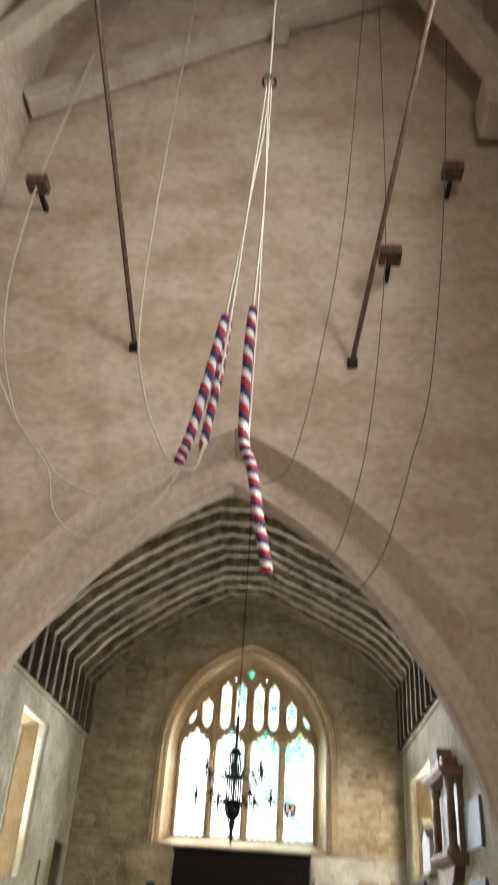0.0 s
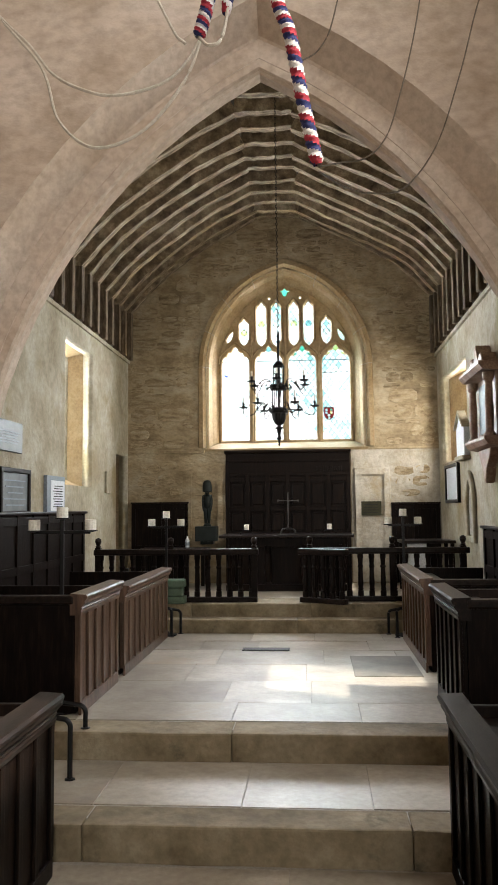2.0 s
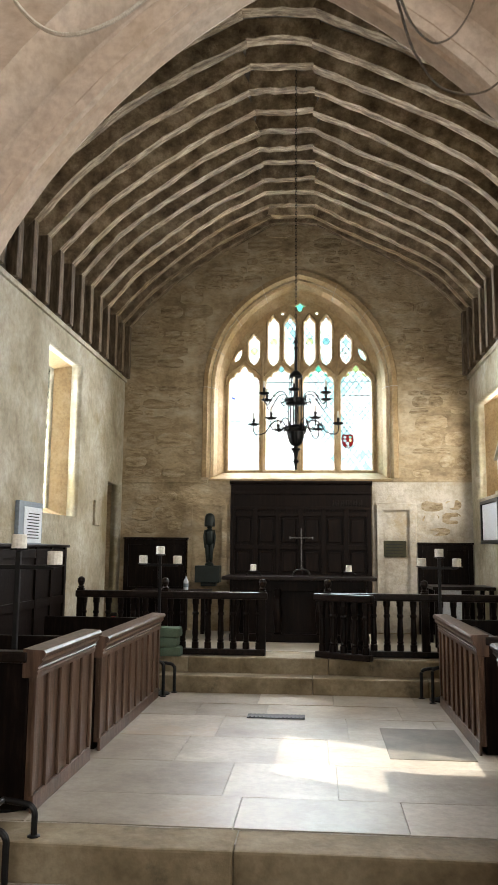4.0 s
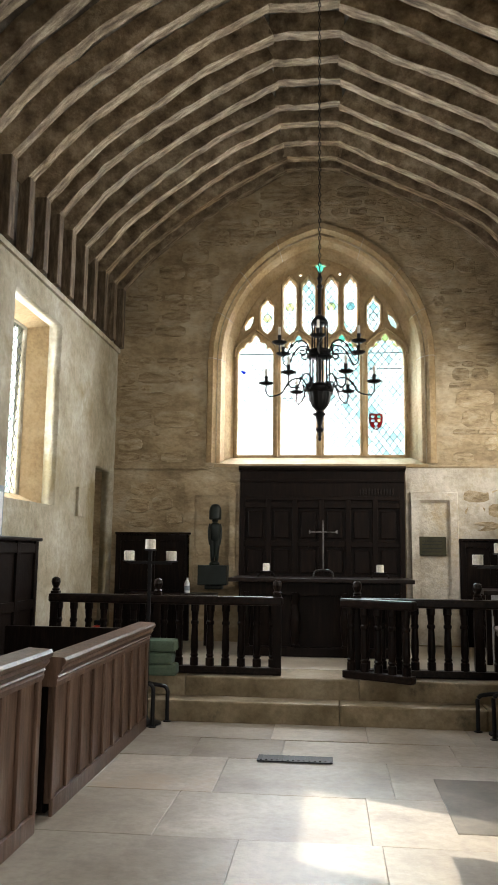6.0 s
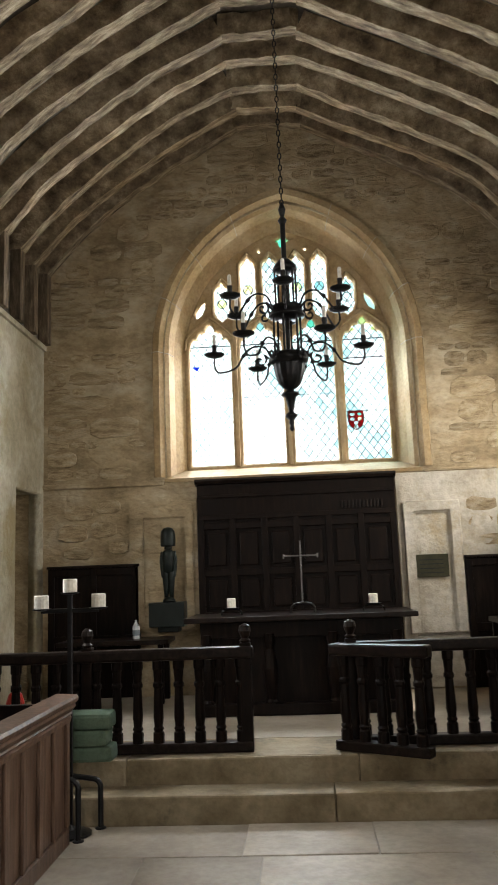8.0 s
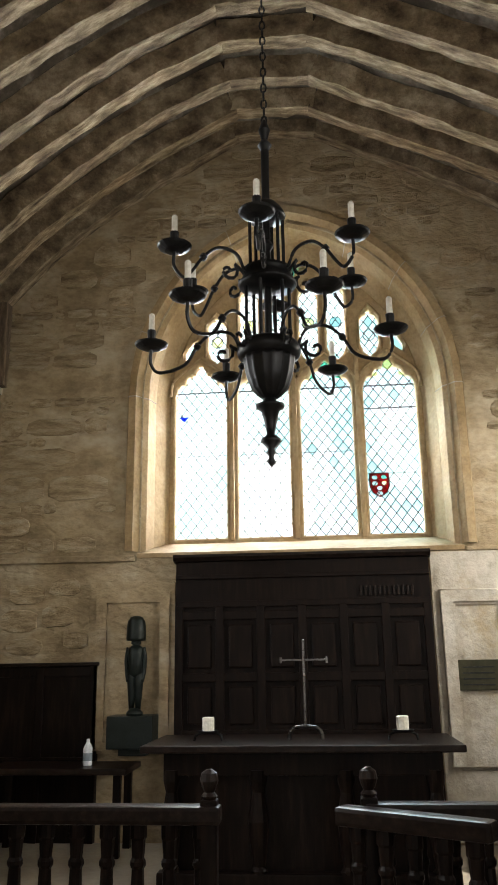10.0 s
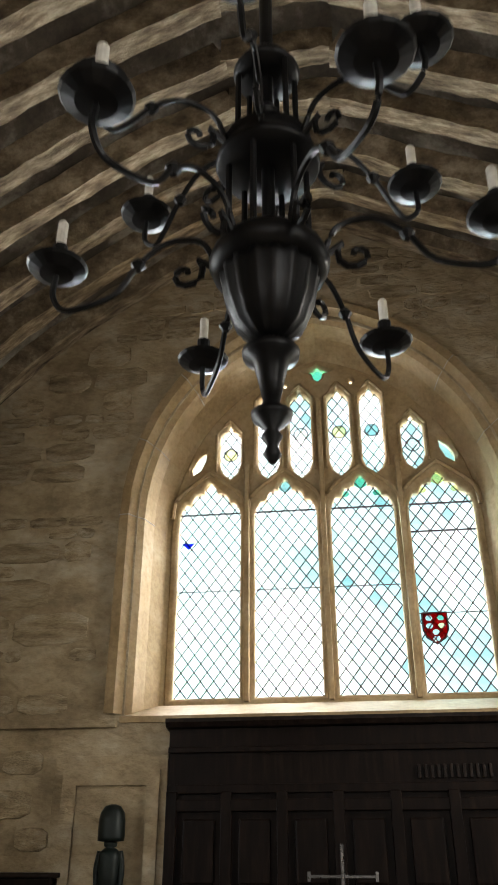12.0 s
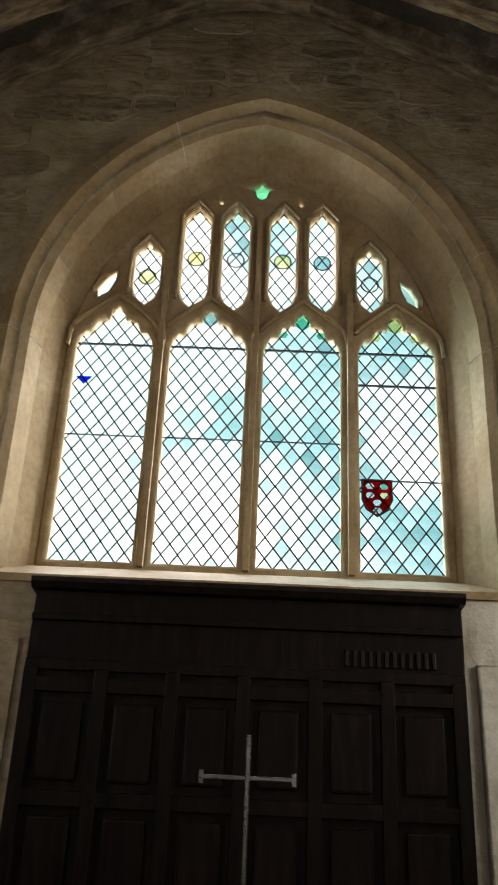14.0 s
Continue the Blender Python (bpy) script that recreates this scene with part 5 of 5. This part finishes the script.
p = sally("bell_rope", [K(*q) for q in ((-0.10, 4.02, 5.1), (-0.13, 4.02, 4.6), (-0.19, 4.0, 4.0))], 0.024, "bell rope with a red, white and blue sally")
part("rope", tube([(HOOK[0] + 0.02, HOOK[1], 10.0), K(0.05, 4.06, 7.85), K(-0.10, 4.02, 5.1)], 0.009, 6), M_ROPE, p, "pale hemp rope")
p = thing("rope_hook", HOOK, "small iron ring gathering the bell ropes", "hook")
part("ring", tube([(HOOK[0] + 0.05 * math.cos(a), HOOK[1] + 0.05 * math.sin(a), HOOK[2]) for a in [k * math.pi / 5 for k in range(11)]], 0.01, 6), M_IRON, p)
part("shank", tube([(HOOK[0], HOOK[1] + 0.04, HOOK[2]), (HOOK[0], HOOK[1] + 0.05, 10.0)], 0.008, 6), M_IRON, p)


def hanging(pts, m=M_ROPE, r=0.0095, label="thin pale bell rope hanging in a loop"):
    p = thing("hanging_rope", pts[0], label, "rope", "hanging bell ropes")
    part("rope", tube(smooth_line(pts, 8), r if m is M_ROPE else 0.0045, 6), m, p)


Y = 4.25
hanging([(-1.7, Y, 8.6), (-1.88, Y, 6.75), (-1.86, Y, 5.4), (-1.6, Y, 4.45), (-1.26, Y, 3.97), (-1.15, Y, 3.64), (-0.94, Y, 3.47), (-0.66, Y, 3.56), (-0.42, Y, 3.85), (-0.3, Y, 4.2)])
hanging([(-2.2, Y, 6.4), (-2.0, Y, 5.3), (-1.62, Y, 4.45), (-1.32, Y, 4.09), (-1.18, Y, 3.91), (-1.0, Y, 3.81), (-0.82, Y, 3.77), (-0.57, Y, 3.82), (-0.42, Y, 3.94), (-0.3, Y, 4.15)])
hanging([(-0.78, Y, 9.5), (-0.82, Y, 7), (-0.8, Y, 5.3), (-0.68, Y, 4.6), (-0.5, Y, 4.15), (-0.42, Y, 4.05)])
hanging([(0.95, Y, 9.6), (0.75, Y, 6.5), (0.55, Y, 4.9), (0.42, Y, 4.2), (0.33, Y, 3.98), (0.2, Y, 3.9)], M_ROPEDARK)
hanging([(1.1, Y, 9.5), (1.08, Y, 6.5), (1.0, Y, 5.2), (0.88, Y, 4.2), (0.74, Y, 3.61), (0.66, Y, 3.42), (0.55, Y - 0.1, 3.29), (0.42, 3.8, 3.12), (0.3, 3.25, 2.86)], M_ROPEDARK)
hanging([(1.75, Y, 9.0), (1.55, Y, 6.5), (1.35, Y, 4.8), (1.17, Y, 4.09), (1.08, Y, 3.76), (0.95, Y, 3.39), (0.77, Y, 3.16), (0.58, Y - 0.1, 3.1), (0.42, 3.75, 2.98), (0.3, 3.25, 2.84)], M_ROPEDARK)


def tie_rod(a, c):
    p = thing("iron_tie_rod", c, "dark iron tie rod slanting to a wall anchor", "tie rod", "tower tie rods")
    part("rod", tube([a, c], 0.02, 8), M_PEW, p, "rust-brown iron rod")
    part("anchor", box(c[0] - 0.04, c[1] - 0.02, c[2] - 0.06, c[0] + 0.04, c[1] + 0.04, c[2] + 0.02, 0.01), M_IRON, p)


tie_rod((-1.15, 2.6, 7.2), (-0.88, 4.54, 5.25))
tie_rod((1.3, 2.6, 7.2), (0.82, 4.54, 5.16))


def pulley(x, z):
    p = thing("rope_guide", (x, 4.4, z), "small dark wooden rope guide on the wall", "rope guide", "rope guides")
    part("block", box(x - 0.09, 4.18, z - 0.05, x + 0.09, 4.34, z + 0.05, 0.02), M_PEW, p)
    part("bracket", box(x - 0.02, 4.3, z - 0.02, x + 0.02, 4.6, z + 0.02), M_IRON, p)


pulley(1.1, 6.0)
pulley(1.66, 7.0)
pulley(-1.88, 6.75)


def brace(a, c, w, name="ceiling_beam"):
    p = thing(name, a, "pale limewashed timber brace under the tower floor", "beam", "tower beams")
    a, c = Vector(a), Vector(c)
    m = Matrix.Translation(a) @ (c - a).to_track_quat("X", "Z").to_matrix().to_4x4()
    part("timber", box(0, -w, -w, (c - a).length, w, w, 0.015, m=m), M_PALETIMBER, p)


brace((-2.3, 4.4, 8.05), (0.05, 4.4, 9.5), 0.11)
brace((0.05, 4.4, 9.5), (1.15, 4.4, 10.0), 0.11)
brace((2.25, 4.1, 7.9), (1.25, 3.9, 9.9), 0.12)
brace((-2.3, 3.6, 7.6), (-1.2, 3.7, 9.9), 0.1)
brace((0.12, 4.45, 9.2), (0.12, 4.45, 10.0), 0.07)
p = thing("wooden_corbel", (2.1, 4.2, 7.9), "pale wooden corbel carrying a brace", "corbel")
part("block", box(1.95, 4.0, 7.6, 2.25, 4.4, 8.0, 0.04), M_PALETIMBER, p)

# ---- steps, flags and wall stones ----


def stone(w, d, h, seed):
    """A block with softened, slightly uneven edges, standing on its origin's middle."""
    b = box(-w / 2, -d / 2, -h, w / 2, d / 2, 0, 0.004)
    for v in b.verts:
        n = noise.noise_vector(v.co * 3 + Vector((seed, seed * 2, 0)))
        v.co += Vector((n.x * 0.006, n.y * 0.006, n.z * 0.003))
    me = bpy.data.meshes.new("flagstone")
    b.to_mesh(me)
    b.free()
    return me


def piece(name, me, m, place, parent, rot=(0, 0, 0), scale=(1, 1, 1)):
    if not me.materials:
        me.materials.append(m)
    ob = new(name, me)
    ob.location, ob.rotation_euler, ob.scale = place, rot, scale
    ob.parent = parent
    return ob


rng = random.Random(5)


def flags(floor_name, x0, x1, y0, y1, z, depth):
    parent = bpy.data.objects[floor_name]
    y = y0
    while y < y1 - 0.05:
        d = rng.uniform(0.5, 0.8)
        if y1 - (y + d) < 0.3:
            d = y1 - y
        x = x0
        while x < x1 - 0.02:
            w = rng.uniform(0.6, 1.25)
            if x1 - (x + w) < 0.35:
                w = x1 - x
            piece("flagstone", stone(w - 0.004, d - 0.004, depth, rng.uniform(0, 50)), M_FLAG, (x + w / 2, y + d / 2, z + rng.uniform(-0.002, 0.002)), parent, (rng.uniform(-0.003, 0.003), rng.uniform(-0.003, 0.003), 0))
            x += w
        y += d


flags("floor", -1.1, 0.95, -1.0, Y_S0 - 0.03, Z_NAVE, 0.05)
flags("floor_1", -2.2, 2.1, Y_S0 + 0.28, Y_S1 - 0.02, Z_MID, 0.05)
flags("floor_2", XL, XR, Y_S1 + 0.3, Y_S2 - 0.01, Z_CH, 0.05)


def kerb(name, x0, x1, y0, depth, ztop, h, label):
    t = tagged(new(name), label, "step", "", "structure")
    ORIGIN[name] = Vector((0, 0, 0))
    x = x0
    while x < x1 - 0.02:
        w = rng.uniform(0.9, 1.7)
        if x1 - (x + w) < 0.45:
            w = x1 - x
        b = box(x + 0.001, y0 + rng.uniform(-0.006, 0.006), ztop - h, x + w - 0.001, y0 + depth, ztop, 0.014)
        bmesh.ops.subdivide_edges(b, edges=[e for e in b.edges if e.calc_length() > 0.3], cuts=5)
        for v in b.verts:
            n = noise.noise_vector(v.co * 4.0)
            v.co += Vector((0, n.y * 0.014 if v.co.y < y0 + 0.1 else 0, n.z * 0.006))
        part("step_stone", b, M_STEP, t)
        x += w


kerb("steps", -2.2, 2.1, Y_S0, 0.27, Z_MID, 0.2, "worn lower stone step of the chancel")
kerb("steps_1", -2.55, 2.1, Y_S1, 0.29, Z_CH, 0.19, "worn upper stone step with green stains")
kerb("steps_2", XL, XR, Y_S2, 0.36, 0.155, 0.17, "worn lower stone step to the sanctuary")
kerb("steps_3", XL, XR, Y_S2 + 0.24, 0.56, Z_SANCT, 0.17, "worn upper stone step to the sanctuary")

# rubble stones standing a little proud of the east wall


def arch_half(z, w, apex):
    """Half-width of the window's outer line at height z."""
    if z < 3.62:
        return w
    r = apex - 3.62
    R = (w * w + r * r) / (2 * w)
    q = R * R - (z - 3.62) ** 2
    return w - R + math.sqrt(q) if q > 0 and z < apex else 0


def roof_limits(z):
    if z < 4.5:
        return XL, XR
    k = (z - 4.5) / 1.55
    return -2.57 + k * 2.0, 2.12 - k * 2.0


SHAPES = []
for k in range(9):
    b = bmesh.new()
    n = 12
    pts = []
    for i in range(n):
        a = 2 * math.pi * i / n
        c, s = math.cos(a), math.sin(a)
        q = 0.5 / max(abs(c), abs(s)) * rng.uniform(0.9, 1.0)
        pts.append((q * c, q * s))
    outer = [b.verts.new((u, 0.006, v)) for u, v in pts]
    inner = [b.verts.new((u * 0.96, -rng.uniform(0.008, 0.022), v * 0.92)) for u, v in pts]
    for i in range(n):
        j = (i + 1) % n
        b.faces.new((outer[i], outer[j], inner[j], inner[i]))
    b.faces.new(inner)
    bmesh.ops.recalc_face_normals(b, faces=b.faces)
    me = bpy.data.meshes.new("wall_stone")
    b.to_mesh(me)
    b.free()
    for f in me.polygons:
        f.use_smooth = False
    me.materials.append(M_STONE_PIECE)
    SHAPES.append(me)

z, count = 2.36, 0
while z < 6.0:
    h = rng.choice((0.09, 0.13, 0.17, 0.22)) * rng.uniform(0.9, 1.1)
    lo, hi = roof_limits(z + h)
    x = lo + 0.03
    while x < hi - 0.1:
        w = h * rng.uniform(1.1, 3.2)
        xa, xb = x, min(x + w, hi - 0.02)
        aw = max(arch_half(z, 1.36, 5.32), arch_half(z + h, 1.36, 5.32))
        if xb - xa > 0.1 and (xb < XC - aw or xa > XC + aw) and rng.random() < 0.8 and count < 290:
            piece("wall_stone", rng.choice(SHAPES), M_STONE_PIECE, ((xa + xb) / 2, YE - 0.001, z + h / 2), wall_east, (0, rng.uniform(-0.03, 0.03), 0), (xb - xa - 0.012, rng.uniform(0.2, 0.7), h - 0.01))
            count += 1
        x += w
    z += h
# a patch of bared stones near the southern corner, low on the wall
for i, (u, v, w, h) in enumerate(((1.62, 1.98, 0.3, 0.16), (1.9, 2.0, 0.22, 0.14), (1.6, 1.8, 0.24, 0.16), (1.87, 1.82, 0.26, 0.17), (1.72, 1.64, 0.28, 0.12), (-2.25, 2.05, 0.3, 0.16), (-1.95, 2.1, 0.26, 0.14), (-2.3, 1.85, 0.3, 0.18), (-2.0, 1.88, 0.26, 0.17), (-1.85, 1.7, 0.2, 0.13), (-2.25, 1.66, 0.3, 0.13))):
    piece("wall_stone", SHAPES[i % 9], M_STONE_PIECE, (u, YE - 0.001, v), wall_east, (0, 0, 0), (w, 0.8, h))
